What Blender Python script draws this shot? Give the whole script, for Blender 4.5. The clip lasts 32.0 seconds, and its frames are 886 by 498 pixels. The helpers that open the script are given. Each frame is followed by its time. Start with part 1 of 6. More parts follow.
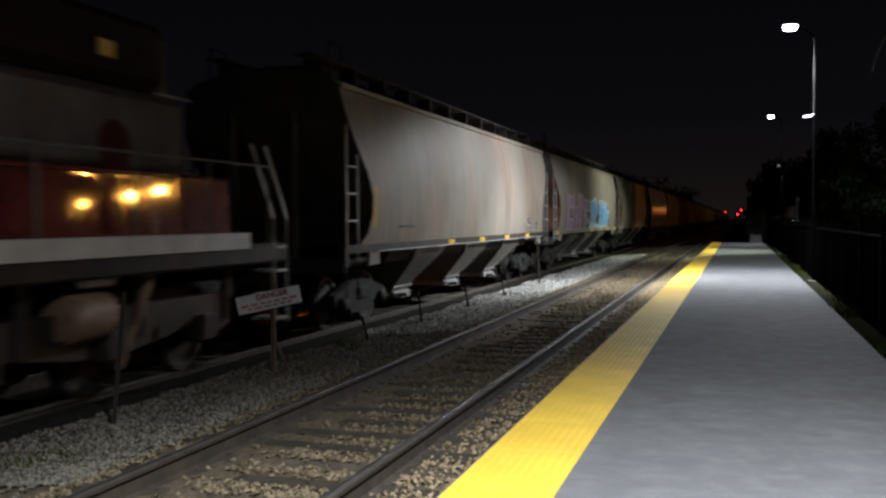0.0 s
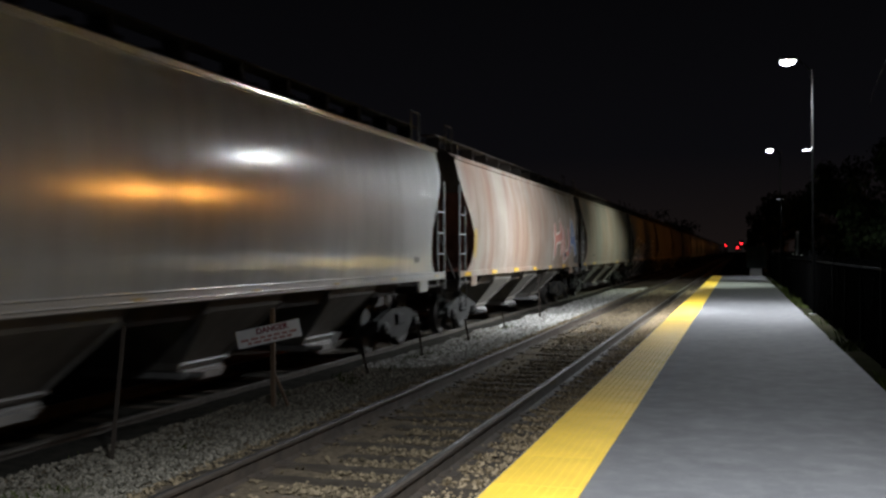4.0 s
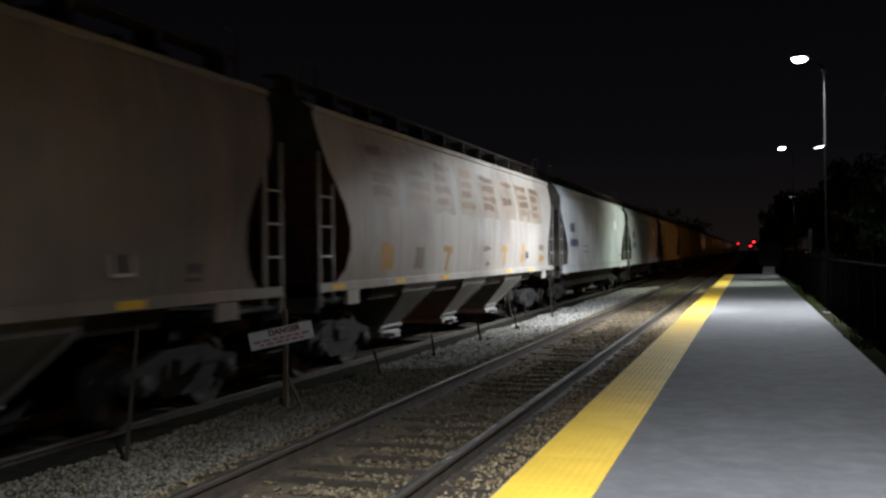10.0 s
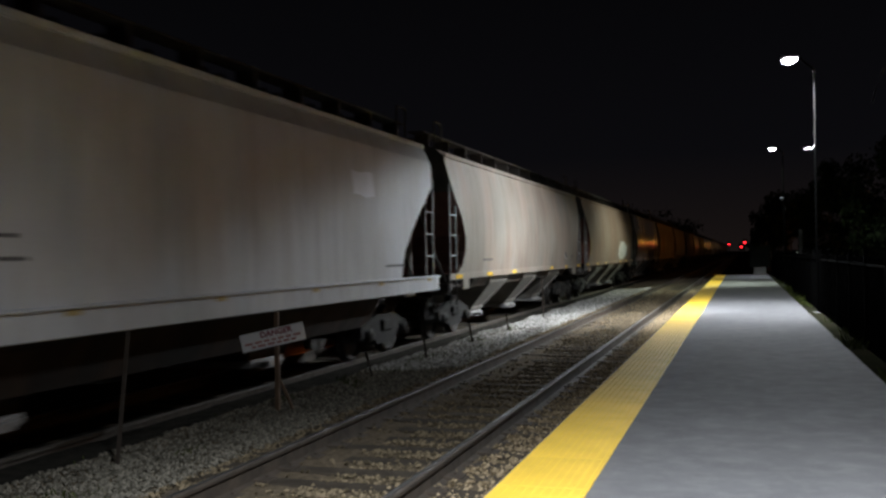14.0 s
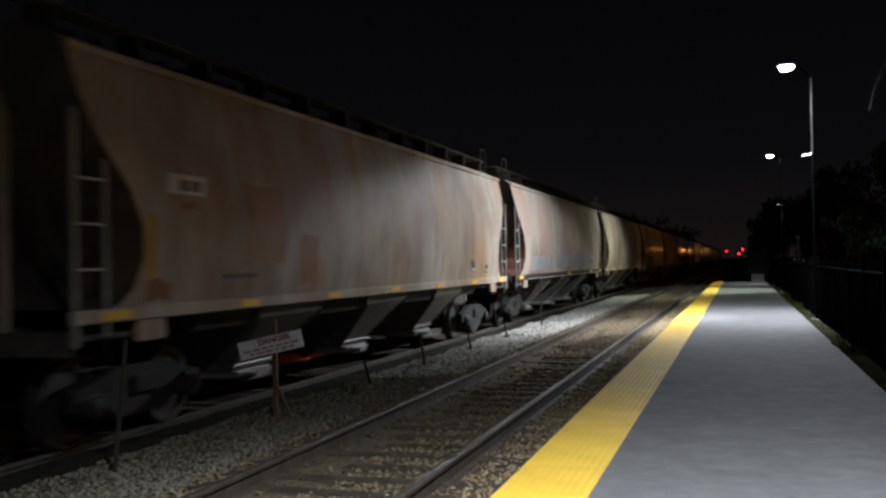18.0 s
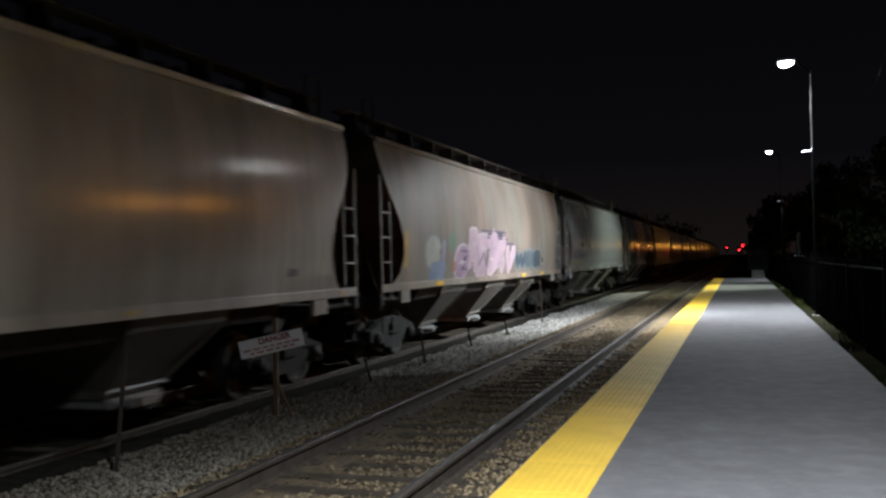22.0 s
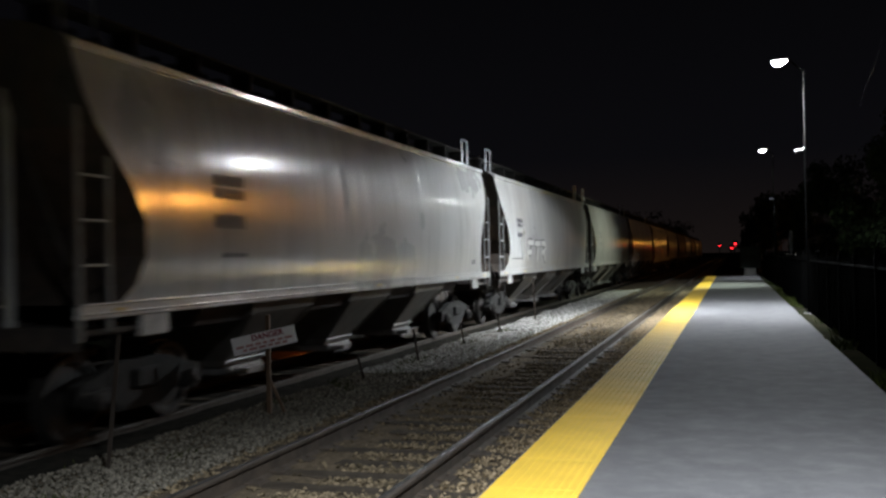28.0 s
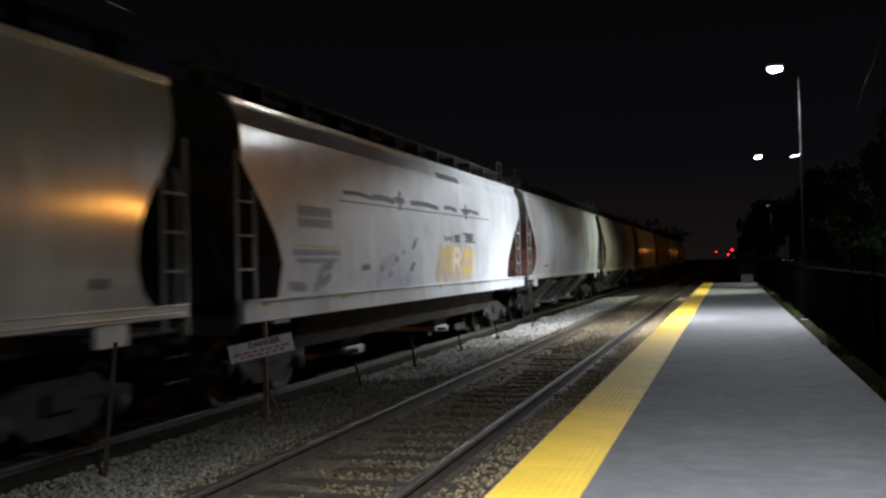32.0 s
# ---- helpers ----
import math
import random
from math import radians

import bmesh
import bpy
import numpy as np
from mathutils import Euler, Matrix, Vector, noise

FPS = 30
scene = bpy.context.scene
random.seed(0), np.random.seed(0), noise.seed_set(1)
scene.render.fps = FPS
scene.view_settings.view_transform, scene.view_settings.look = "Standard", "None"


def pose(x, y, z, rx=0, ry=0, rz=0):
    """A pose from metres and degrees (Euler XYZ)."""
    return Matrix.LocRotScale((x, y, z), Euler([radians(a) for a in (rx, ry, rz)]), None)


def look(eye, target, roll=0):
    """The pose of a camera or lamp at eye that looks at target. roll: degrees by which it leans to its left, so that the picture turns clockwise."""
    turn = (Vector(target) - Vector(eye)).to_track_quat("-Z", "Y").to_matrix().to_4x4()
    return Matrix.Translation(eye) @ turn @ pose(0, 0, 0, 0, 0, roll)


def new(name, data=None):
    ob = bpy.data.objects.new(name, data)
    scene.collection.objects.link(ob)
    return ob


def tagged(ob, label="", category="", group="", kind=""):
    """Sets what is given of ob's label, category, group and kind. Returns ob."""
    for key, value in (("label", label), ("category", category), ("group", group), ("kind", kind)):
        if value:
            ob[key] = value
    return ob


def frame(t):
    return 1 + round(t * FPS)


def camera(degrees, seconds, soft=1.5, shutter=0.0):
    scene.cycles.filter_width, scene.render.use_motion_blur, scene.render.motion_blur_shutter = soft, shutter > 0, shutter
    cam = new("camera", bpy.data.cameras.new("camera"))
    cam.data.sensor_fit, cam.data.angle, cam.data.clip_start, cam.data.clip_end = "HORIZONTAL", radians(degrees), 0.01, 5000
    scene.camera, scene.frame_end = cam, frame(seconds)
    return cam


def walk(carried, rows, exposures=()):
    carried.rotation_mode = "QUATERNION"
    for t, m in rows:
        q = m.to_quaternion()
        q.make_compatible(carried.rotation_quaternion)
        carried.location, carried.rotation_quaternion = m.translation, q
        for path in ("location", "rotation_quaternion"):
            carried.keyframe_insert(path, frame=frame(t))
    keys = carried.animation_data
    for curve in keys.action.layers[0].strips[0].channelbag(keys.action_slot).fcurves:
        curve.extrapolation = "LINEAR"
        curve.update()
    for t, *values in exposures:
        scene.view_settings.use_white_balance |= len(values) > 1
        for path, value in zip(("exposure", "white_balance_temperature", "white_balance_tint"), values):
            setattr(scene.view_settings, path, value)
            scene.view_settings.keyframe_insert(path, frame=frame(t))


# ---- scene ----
cam = camera(50.0, 32.0, soft=2.6, shutter=0.32)

# eye fixed on the platform; time, yaw, pitch, roll in degrees
TURNS = [
    (0, 17.24, -1.76, 0.34), (0.5, 17.44, -1.35, 0.76), (1, 17.19, -1.34, 0.64), (1.5, 16.83, -0.85, 0.50), (2, 16.89, -0.25, 0.52),
    (2.5, 17.08, 0.06, 0.48), (3, 17.24, 0.20, 0.43), (3.5, 17.21, 0.27, 0.39), (5.5, 17.52, 0.09, 0.39), (6, 17.43, -0.16, 0.36),
    (6.5, 17.57, -0.18, 0.59), (7, 17.63, -0.17, 0.71), (7.5, 17.55, -0.06, 0.77), (8, 17.56, -0.09, 0.76), (8.5, 17.94, 0.04, 0.83),
    (9, 17.92, 0.23, 0.96), (9.5, 18.10, 0.34, 0.94), (10, 17.95, 0.31, 0.80), (10.5, 17.89, 0.36, 0.84), (11, 17.82, 0.26, 0.84),
    (11.5, 17.76, -0.14, 0.88), (12, 17.64, -0.02, 0.95), (12.5, 17.56, 0.28, 1.00), (13, 17.56, 0.42, 0.90), (13.5, 17.53, 0.44, 1.00),
    (14, 17.45, 0.38, 0.94), (14.5, 17.51, 0.21, 0.92), (16.5, 17.41, 0.61, 1.03), (17, 17.54, 0.74, 1.10), (17.5, 17.44, 0.89, 1.11),
    (18, 17.33, 0.81, 1.01), (18.5, 17.29, 0.65, 1.15), (19, 17.39, 0.53, 1.28), (19.5, 17.33, 0.46, 1.33), (20, 17.29, 0.42, 1.11),
    (20.5, 17.17, 0.41, 1.06), (21, 17.28, 0.70, 1.07), (21.5, 17.40, 0.81, 1.14), (22, 17.34, 0.69, 1.31), (22.5, 17.35, 0.64, 1.11),
    (23, 17.36, 0.63, 1.08), (23.5, 17.31, 0.60, 1.13), (24, 17.29, 0.63, 1.12), (24.5, 17.22, 0.47, 1.20), (25, 17.18, 0.40, 1.19),
    (25.5, 16.95, 0.45, 1.21), (27.5, 16.95, 0.51, 1.08), (28, 16.93, 0.51, 1.13), (28.5, 17.13, 0.42, 1.25), (29, 17.09, 0.31, 1.18),
    (29.5, 17.04, 0.29, 1.06), (30, 16.87, 0.06, 1.13), (30.5, 16.82, 0.23, 1.14), (31, 16.93, 0.56, 1.21), (31.5, 16.69, 0.93, 1.19),
    (32, 16.75, 0.93, 1.28)]
EYE = (0.0, 0.0, 1.54)
walk(cam, [(t, pose(*EYE, 90 + p, r, y)) for t, y, p, r in TURNS])

# ---- plan: x across the tracks, y along them, z up from the platform's top ----
RAIL1, RAIL2 = -0.125, -0.33      # rail heads of the near and the far track
TRACK1, TRACK2 = -3.12, -7.50     # their centre lines
GAUGE = 1.50                      # between rail centres
PLAT_L, PLAT_R, PLAT_END = -1.60, 1.55, 63.0
SPEED = 16.45                     # the train, towards -y

# ---- world and light ----
world = bpy.data.worlds.new("night")
scene.world = world
world.use_nodes = True
wn, wl = world.node_tree.nodes, world.node_tree.links
bg = wn["Background"]
tc, sep, ramp = wn.new("ShaderNodeTexCoord"), wn.new("ShaderNodeSeparateXYZ"), wn.new("ShaderNodeValToRGB")
wl.new(tc.outputs["Generated"], sep.inputs[0])
wl.new(sep.outputs["Z"], ramp.inputs[0])
wl.new(ramp.outputs[0], bg.inputs[0])
ramp.color_ramp.elements[0].color = (0.0085, 0.0062, 0.0058, 1)
ramp.color_ramp.elements[1].position = 0.35
ramp.color_ramp.elements[1].color = (0.0012, 0.0012, 0.0015, 1)
e = ramp.color_ramp.elements.new(0.10)
e.color = (0.0031, 0.0030, 0.0039, 1)
bg.inputs[1].default_value = 1.0


def lamp_light(name, place, power, colour, cone=None, blend=0.3, radius=0.26, aim=None):
    data = bpy.data.lights.new(name, "SPOT" if cone else "POINT")
    data.energy, data.color, data.shadow_soft_size = power, colour, radius
    if cone:
        data.spot_size, data.spot_blend = radians(cone), blend
    ob = new(name, data)
    ob.matrix_world = look(place, aim or (place[0], place[1] + 0.001, place[2] - 5))
    return tagged(ob, kind="light")


WHITE_LED = (0.90, 0.97, 1.03)
SODIUM = (1.0, 0.42, 0.07)
GREEN_LED = (0.86, 1.0, 0.84)
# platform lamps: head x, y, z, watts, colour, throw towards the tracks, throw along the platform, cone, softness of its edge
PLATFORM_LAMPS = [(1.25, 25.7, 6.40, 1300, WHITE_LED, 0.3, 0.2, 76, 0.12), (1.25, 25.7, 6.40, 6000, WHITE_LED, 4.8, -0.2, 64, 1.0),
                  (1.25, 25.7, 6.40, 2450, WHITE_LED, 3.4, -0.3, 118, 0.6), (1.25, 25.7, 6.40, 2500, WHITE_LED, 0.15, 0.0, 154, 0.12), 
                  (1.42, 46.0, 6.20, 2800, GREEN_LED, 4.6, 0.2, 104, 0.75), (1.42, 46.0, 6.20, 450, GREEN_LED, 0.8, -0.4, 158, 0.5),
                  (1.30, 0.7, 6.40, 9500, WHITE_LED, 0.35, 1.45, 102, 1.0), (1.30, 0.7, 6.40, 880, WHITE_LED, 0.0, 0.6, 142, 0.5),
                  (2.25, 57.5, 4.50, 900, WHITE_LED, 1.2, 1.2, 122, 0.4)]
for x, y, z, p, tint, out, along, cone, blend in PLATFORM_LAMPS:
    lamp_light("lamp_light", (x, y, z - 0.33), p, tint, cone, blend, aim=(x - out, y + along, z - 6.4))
# sodium street lamps of the road behind the trees: (x, y, z, watts)
STREET_LAMPS = [(6.6, 185.0, 4.3, 60), (6.8, 240.0, 4.6, 90), (7.0, 300.0, 5.0, 0), (7.5, 370.0, 5.4, 0),
                (32.1, 66.0, 9.0, 1700), (34.9, 66.0, 9.0, 1700), (29.5, 66.3, 8.9, 750), (39.3, 65.7, 8.9, 420)]
for x, y, z, p in STREET_LAMPS:
    if p:
        lamp_light("street_light", (x - 1.0, y, z - 0.25), p, SODIUM, radius=0.2)

# low orange marker beyond the far track
lamp_light("marker_light", (-9.5, 19.8, 0.16), 3.5, (1.0, 0.26, 0.05), radius=0.1)


# ---- materials ----
def material(name, colour, rough=0.6, metal=0.0, second=None, scale=4.0, grain=60.0, bump=0.15, spread=0.25,
             streak=0.0, streak_colour=(0.12, 0.06, 0.03), emit=None, power=0.0, coat=0.0, by_object=0.0, contrast=0.0, coat_rough=0.14, shine=0.5, shift=0.0, clouds=None):
    """A surface with stains (scale), grain and bump; streak: downward rust or dirt runs."""
    m = bpy.data.materials.new(name)
    m.use_nodes = True
    n, l = m.node_tree.nodes, m.node_tree.links
    b = n["Principled BSDF"]
    c = n.new("ShaderNodeTexCoord")
    place = n.new("ShaderNodeMapping")
    place.inputs["Location"].default_value = (shift * 0.7, shift * 3.1, shift * 1.3)
    l.new(c.outputs["Object"], place.inputs["Vector"])
    spot = place.outputs[0] if shift else c.outputs["Object"]
    big = n.new("ShaderNodeTexNoise")
    big.inputs["Scale"].default_value, big.inputs["Detail"].default_value = scale, 6
    fine = n.new("ShaderNodeTexNoise")
    fine.inputs["Scale"].default_value, fine.inputs["Detail"].default_value = grain, 4
    l.new(spot, big.inputs["Vector"]), l.new(spot, fine.inputs["Vector"])
    r = n.new("ShaderNodeMapRange")
    r.inputs["From Min"].default_value, r.inputs["From Max"].default_value = 0.35 + contrast, 0.68 - contrast
    l.new(big.outputs[0], r.inputs["Value"])
    mix = n.new("ShaderNodeMix")
    mix.data_type = "RGBA"
    dark = second or tuple(v * (1 - spread) for v in colour)
    mix.inputs["A"].default_value, mix.inputs["B"].default_value = (*colour, 1), (*dark, 1)
    l.new(r.outputs[0], mix.inputs["Factor"])
    last = mix.outputs["Result"]
    for stain, amount, size, tall in clouds or ():
        squash, cloud, level, veil = n.new("ShaderNodeMapping"), n.new("ShaderNodeTexNoise"), n.new("ShaderNodeMapRange"), n.new("ShaderNodeMix")
        squash.inputs["Scale"].default_value = (1.0, 1.0, 1.0 / tall)
        squash.inputs["Location"].default_value = (0.0, size * 17.0, 0.0)
        cloud.inputs["Scale"].default_value, cloud.inputs["Detail"].default_value, cloud.inputs["Roughness"].default_value = size, 5, 0.58
        level.inputs["From Min"].default_value, level.inputs["From Max"].default_value, level.inputs["To Max"].default_value = 0.46, 0.66, amount
        veil.data_type, veil.inputs["B"].default_value = "RGBA", (*stain, 1)
        l.new(spot, squash.inputs["Vector"]), l.new(squash.outputs[0], cloud.inputs["Vector"]), l.new(cloud.outputs[0], level.inputs["Value"])
        l.new(level.outputs[0], veil.inputs["Factor"]), l.new(last, veil.inputs["A"])
        last = veil.outputs["Result"]
    if streak:
        stretch = n.new("ShaderNodeMapping")
        stretch.inputs["Scale"].default_value = (1.5, 1.5, 0.10)
        l.new(spot, stretch.inputs["Vector"])
        runs = n.new("ShaderNodeTexNoise")
        runs.inputs["Scale"].default_value, runs.inputs["Detail"].default_value = 1.3, 7
        runs.inputs["Roughness"].default_value = 0.62
        l.new(stretch.outputs[0], runs.inputs["Vector"])
        rr = n.new("ShaderNodeMapRange")
        rr.inputs["From Min"].default_value, rr.inputs["From Max"].default_value = 0.47, 0.72
        rr.inputs["To Max"].default_value = streak
        l.new(runs.outputs[0], rr.inputs["Value"])
        over = n.new("ShaderNodeMix")
        over.data_type = "RGBA"
        over.inputs["B"].default_value = (*streak_colour, 1)
        l.new(rr.outputs[0], over.inputs["Factor"]), l.new(last, over.inputs["A"])
        last = over.outputs["Result"]
    hsv = n.new("ShaderNodeHueSaturation")
    val = n.new("ShaderNodeMapRange")
    val.inputs["To Min"].default_value, val.inputs["To Max"].default_value = 1 - spread * 0.6, 1 + spread * 0.6
    l.new(fine.outputs[0], val.inputs["Value"])
    value = val.outputs[0]
    if by_object:
        info, vary, mul = n.new("ShaderNodeObjectInfo"), n.new("ShaderNodeMapRange"), n.new("ShaderNodeMath")
        vary.inputs["To Min"].default_value, vary.inputs["To Max"].default_value = 1 - by_object, 1 + by_object
        mul.operation = "MULTIPLY"
        l.new(info.outputs["Random"], vary.inputs["Value"])
        l.new(vary.outputs[0], mul.inputs[0]), l.new(value, mul.inputs[1])
        value = mul.outputs[0]
    l.new(value, hsv.inputs["Value"]), l.new(last, hsv.inputs["Color"])
    l.new(hsv.outputs[0], b.inputs["Base Color"])
    rough_range = n.new("ShaderNodeMapRange")
    rough_range.inputs["To Min"].default_value = max(0.03, rough - 0.12)
    rough_range.inputs["To Max"].default_value = min(1.0, rough + 0.12)
    l.new(big.outputs[0], rough_range.inputs["Value"]), l.new(rough_range.outputs[0], b.inputs["Roughness"])
    b.inputs["Metallic"].default_value = metal
    b.inputs["Specular IOR Level"].default_value = shine
    b.inputs["Coat Weight"].default_value = coat
    b.inputs["Coat Roughness"].default_value = coat_rough
    b.inputs["Coat IOR"].default_value = 2.5 if coat > 0.3 else 1.5
    if bump:
        bp = n.new("ShaderNodeBump")
        bp.inputs["Strength"].default_value, bp.inputs["Distance"].default_value = bump, 0.01
        l.new(fine.outputs[0], bp.inputs["Height"]), l.new(bp.outputs[0], b.inputs["Normal"])
    if emit:
        b.inputs["Emission Color"].default_value, b.inputs["Emission Strength"].default_value = (*emit, 1), power
    return m


def island_material(name, dark, light, rough=0.85, bump=0.3):
    """For joined pieces: each island takes its own shade."""
    m = material(name, light, rough, spread=0.3, grain=40, bump=bump, shine=0.06)
    n, l = m.node_tree.nodes, m.node_tree.links
    geo, ramp_ = n.new("ShaderNodeNewGeometry"), n.new("ShaderNodeValToRGB")
    l.new(geo.outputs["Random Per Island"], ramp_.inputs[0])
    ramp_.color_ramp.elements[0].color, ramp_.color_ramp.elements[1].color = (*dark, 1), (*light, 1)
    hsv = next(x for x in n if x.type == "HUE_SAT")
    l.new(ramp_.outputs[0], hsv.inputs["Color"])
    return m


M = {}
M["concrete"] = material("platform_concrete", (0.130, 0.128, 0.133), 0.85, second=(0.111, 0.109, 0.114), scale=2.2, grain=60, spread=0.36, bump=0.35, shine=0.15, clouds=(((0.118, 0.115, 0.120), 0.45, 0.3, 1.0), ((0.185, 0.182, 0.18), 0.4, 5.0, 1.0)))
M["edge"] = material("platform_edge_concrete", (0.16, 0.16, 0.165), 0.9, scale=2, spread=0.35, bump=0.4)
M["tactile"] = material("yellow_tactile", (0.78, 0.50, 0.05), 0.6, scale=2.5, grain=50, spread=0.14, bump=0.1, by_object=0.05)
M["rail_side"] = material("rusty_rail_steel", (0.062, 0.045, 0.032), 0.8, 0.1, scale=6, spread=0.4)
M["rail_dusty"] = material("dusty_tan_rail_steel", (0.065, 0.053, 0.042), 0.85, 0.0, scale=6, spread=0.35)
M["rail_dull"] = material("dull_rail_head", (0.062, 0.054, 0.046), 0.6, 0.1, scale=3, spread=0.25, bump=0.05)
M["rail_top"] = material("polished_rail_head", (0.24, 0.24, 0.245), 0.42, 1.0, scale=3, spread=0.15, bump=0.03)
M["rail_dark"] = material("dark_rail_band", (0.06, 0.057, 0.055), 0.58, 0.7, scale=1.2, grain=8, spread=0.5, bump=0.03)
M["sleeper"] = material("weathered_timber", (0.048, 0.038, 0.028), 0.9, second=(0.092, 0.074, 0.056), scale=5, grain=45, bump=0.5, by_object=0.35, shine=0.12)
M["ballast"] = material("ballast_bed", (0.145, 0.112, 0.076), 0.95, second=(0.075, 0.060, 0.042), scale=16, grain=40, bump=0.9, spread=0.4, shine=0.06)
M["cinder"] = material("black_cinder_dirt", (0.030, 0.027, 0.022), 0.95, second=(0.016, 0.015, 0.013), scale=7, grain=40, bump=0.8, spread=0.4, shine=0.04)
M["stones"] = island_material("ballast_stones", (0.060, 0.055, 0.043), (0.245, 0.22, 0.18), 0.9)
M["clean_stones"] = island_material("clean_lit_ballast_stones", (0.10, 0.095, 0.087), (0.52, 0.505, 0.475), 0.9)
M["ground"] = material("dry_ground", (0.013, 0.015, 0.009), 0.95, second=(0.022, 0.020, 0.013), scale=1.2, grain=30, bump=0.6, shine=0.0)
M["black_steel"] = material("black_painted_steel", (0.0013, 0.0013, 0.0013), 0.85, 0.0, spread=0.3, shine=0.01)
M["galvanised"] = material("galvanised_steel", (0.40, 0.41, 0.42), 0.42, 0.85, scale=9, spread=0.25)
M["lamp_grey"] = material("grey_lamp_housing", (0.30, 0.30, 0.31), 0.45, 0.3)
M["pole_paint"] = material("dark_bronze_pole", (0.013, 0.0125, 0.0125), 0.5, 0.0, spread=0.2, shine=0.2)
M["track_stones"] = island_material("brown_ballast_stones", (0.065, 0.052, 0.034), (0.25, 0.195, 0.125), 0.9)
M["shoulder_stones"] = island_material("tan_ballast_stones", (0.11, 0.08, 0.045), (0.40, 0.31, 0.20), 0.9)
M["led"] = material("led_panel", (0.9, 0.9, 0.9), 0.3, emit=(0.93, 0.97, 1.0), power=390.0, bump=0)
M["led_far"] = material("far_led_panel", (0.9, 0.9, 0.9), 0.3, emit=(0.93, 1.0, 0.95), power=130.0, bump=0)
M["led_shielded"] = material("shielded_led_panel", (0.9, 0.9, 0.9), 0.3, emit=(0.93, 0.97, 1.0), power=15.0, bump=0)
M["sodium"] = material("sodium_lens", (0.9, 0.6, 0.3), 0.3, emit=SODIUM, power=70.0, bump=0)
M["dim_lens"] = material("dim_white_lens", (0.8, 0.8, 0.8), 0.3, emit=(0.9, 0.95, 1.0), power=0.6, bump=0)
M["marker"] = material("orange_marker_lens", (0.9, 0.3, 0.1), 0.3, emit=(1.0, 0.22, 0.04), power=14.0, bump=0)
M["red_lens"] = material("red_signal_lens", (0.6, 0.02, 0.02), 0.2, emit=(1.0, 0.02, 0.03), power=5.0, bump=0)
M["sign_white"] = material("white_sign_face", (0.90, 0.86, 0.86), 0.5, scale=6, spread=0.08, streak=0.06, streak_colour=(0.3, 0.24, 0.2))
M["sign_red"] = material("red_sign_paint", (0.30, 0.03, 0.05), 0.5)
M["sign_pale_red"] = material("faded_red_sign_paint", (0.55, 0.22, 0.20), 0.5)
M["stake"] = material("rusty_stake_steel", (0.06, 0.045, 0.035), 0.8, 0.2, spread=0.4)
M["stake_wood"] = material("bare_timber_post", (0.16, 0.10, 0.06), 0.85, grain=35, spread=0.35, bump=0.4)
M["leaf"] = island_material("tree_leaves", (0.006, 0.010, 0.004), (0.018, 0.028, 0.011), 0.8, 0.1)
M["bark"] = material("tree_bark", (0.07, 0.05, 0.035), 0.9, scale=8, bump=0.7, spread=0.4)
M["grass"] = island_material("verge_grass", (0.016, 0.022, 0.006), (0.07, 0.085, 0.022), 0.8, 0.1)
M["notice"] = material("dim_blue_grey_panel", (0.075, 0.08, 0.095), 0.6, spread=0.25)
M["cabinet"] = material("dark_green_cabinet", (0.03, 0.05, 0.04), 0.6, 0.0, spread=0.3)
M["pale_concrete"] = material("pale_concrete_base", (0.75, 0.75, 0.72), 0.85, spread=0.2)
M["under"] = material("grimy_underframe", (0.035, 0.03, 0.027), 0.85, 0.1, second=(0.07, 0.055, 0.045), scale=5, spread=0.4, bump=0.3)
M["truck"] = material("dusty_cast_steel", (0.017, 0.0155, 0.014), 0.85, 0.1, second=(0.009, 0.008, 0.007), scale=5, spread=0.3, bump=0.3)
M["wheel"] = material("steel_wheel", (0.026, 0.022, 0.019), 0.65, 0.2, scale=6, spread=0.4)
M["grey_rail"] = material("pale_grey_handrail", (0.52, 0.52, 0.51), 0.5, 0.1, spread=0.3)
# stiles darker than the rungs: their dimmer light is put into the colour
M["stile"] = material("dimmed_ladder_steel", (0.20, 0.20, 0.195), 0.55, 0.1, spread=0.35)
M["reflector"] = material("yellow_reflector", (0.75, 0.45, 0.03), 0.35, spread=0.1)
M["reflector_dull"] = material("faded_reflector", (0.55, 0.42, 0.18), 0.4, spread=0.2)
M["dark_letter"] = material("dark_stencil_paint", (0.045, 0.045, 0.055), 0.6, spread=0.3)
M["rust_end"] = material("red_oxide_paint", (0.125, 0.040, 0.024), 0.75, scale=4, spread=0.35, streak=0.3)
# end steel set dark for the shade in the gaps between cars
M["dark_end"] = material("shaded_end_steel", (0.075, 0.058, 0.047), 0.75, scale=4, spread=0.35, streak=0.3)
# dark grey for upper ends and underside, where little light falls
M["bulkhead"] = material("shaded_bulkhead_steel", (0.062, 0.060, 0.052), 0.8, scale=3, spread=0.35, streak=0.3)
M["chute"] = material("grimy_chute_paint", (0.14, 0.13, 0.115), 0.5, scale=3, spread=0.3, streak=0.5, streak_colour=(0.12, 0.09, 0.07))
M["hopper"] = material("worn_shaded_steel", (0.020, 0.016, 0.013), 0.7, 0.1, scale=3, spread=0.4, streak=0.4)
M["outlet"] = material("bright_outlet_gate", (0.33, 0.32, 0.31), 0.45, 0.3, spread=0.3)
M["loco_red"] = material("red_locomotive_paint", (0.19, 0.022, 0.022), 0.55, scale=2, spread=0.2, coat=1.0, coat_rough=0.045, bump=0.01, shine=0.1)
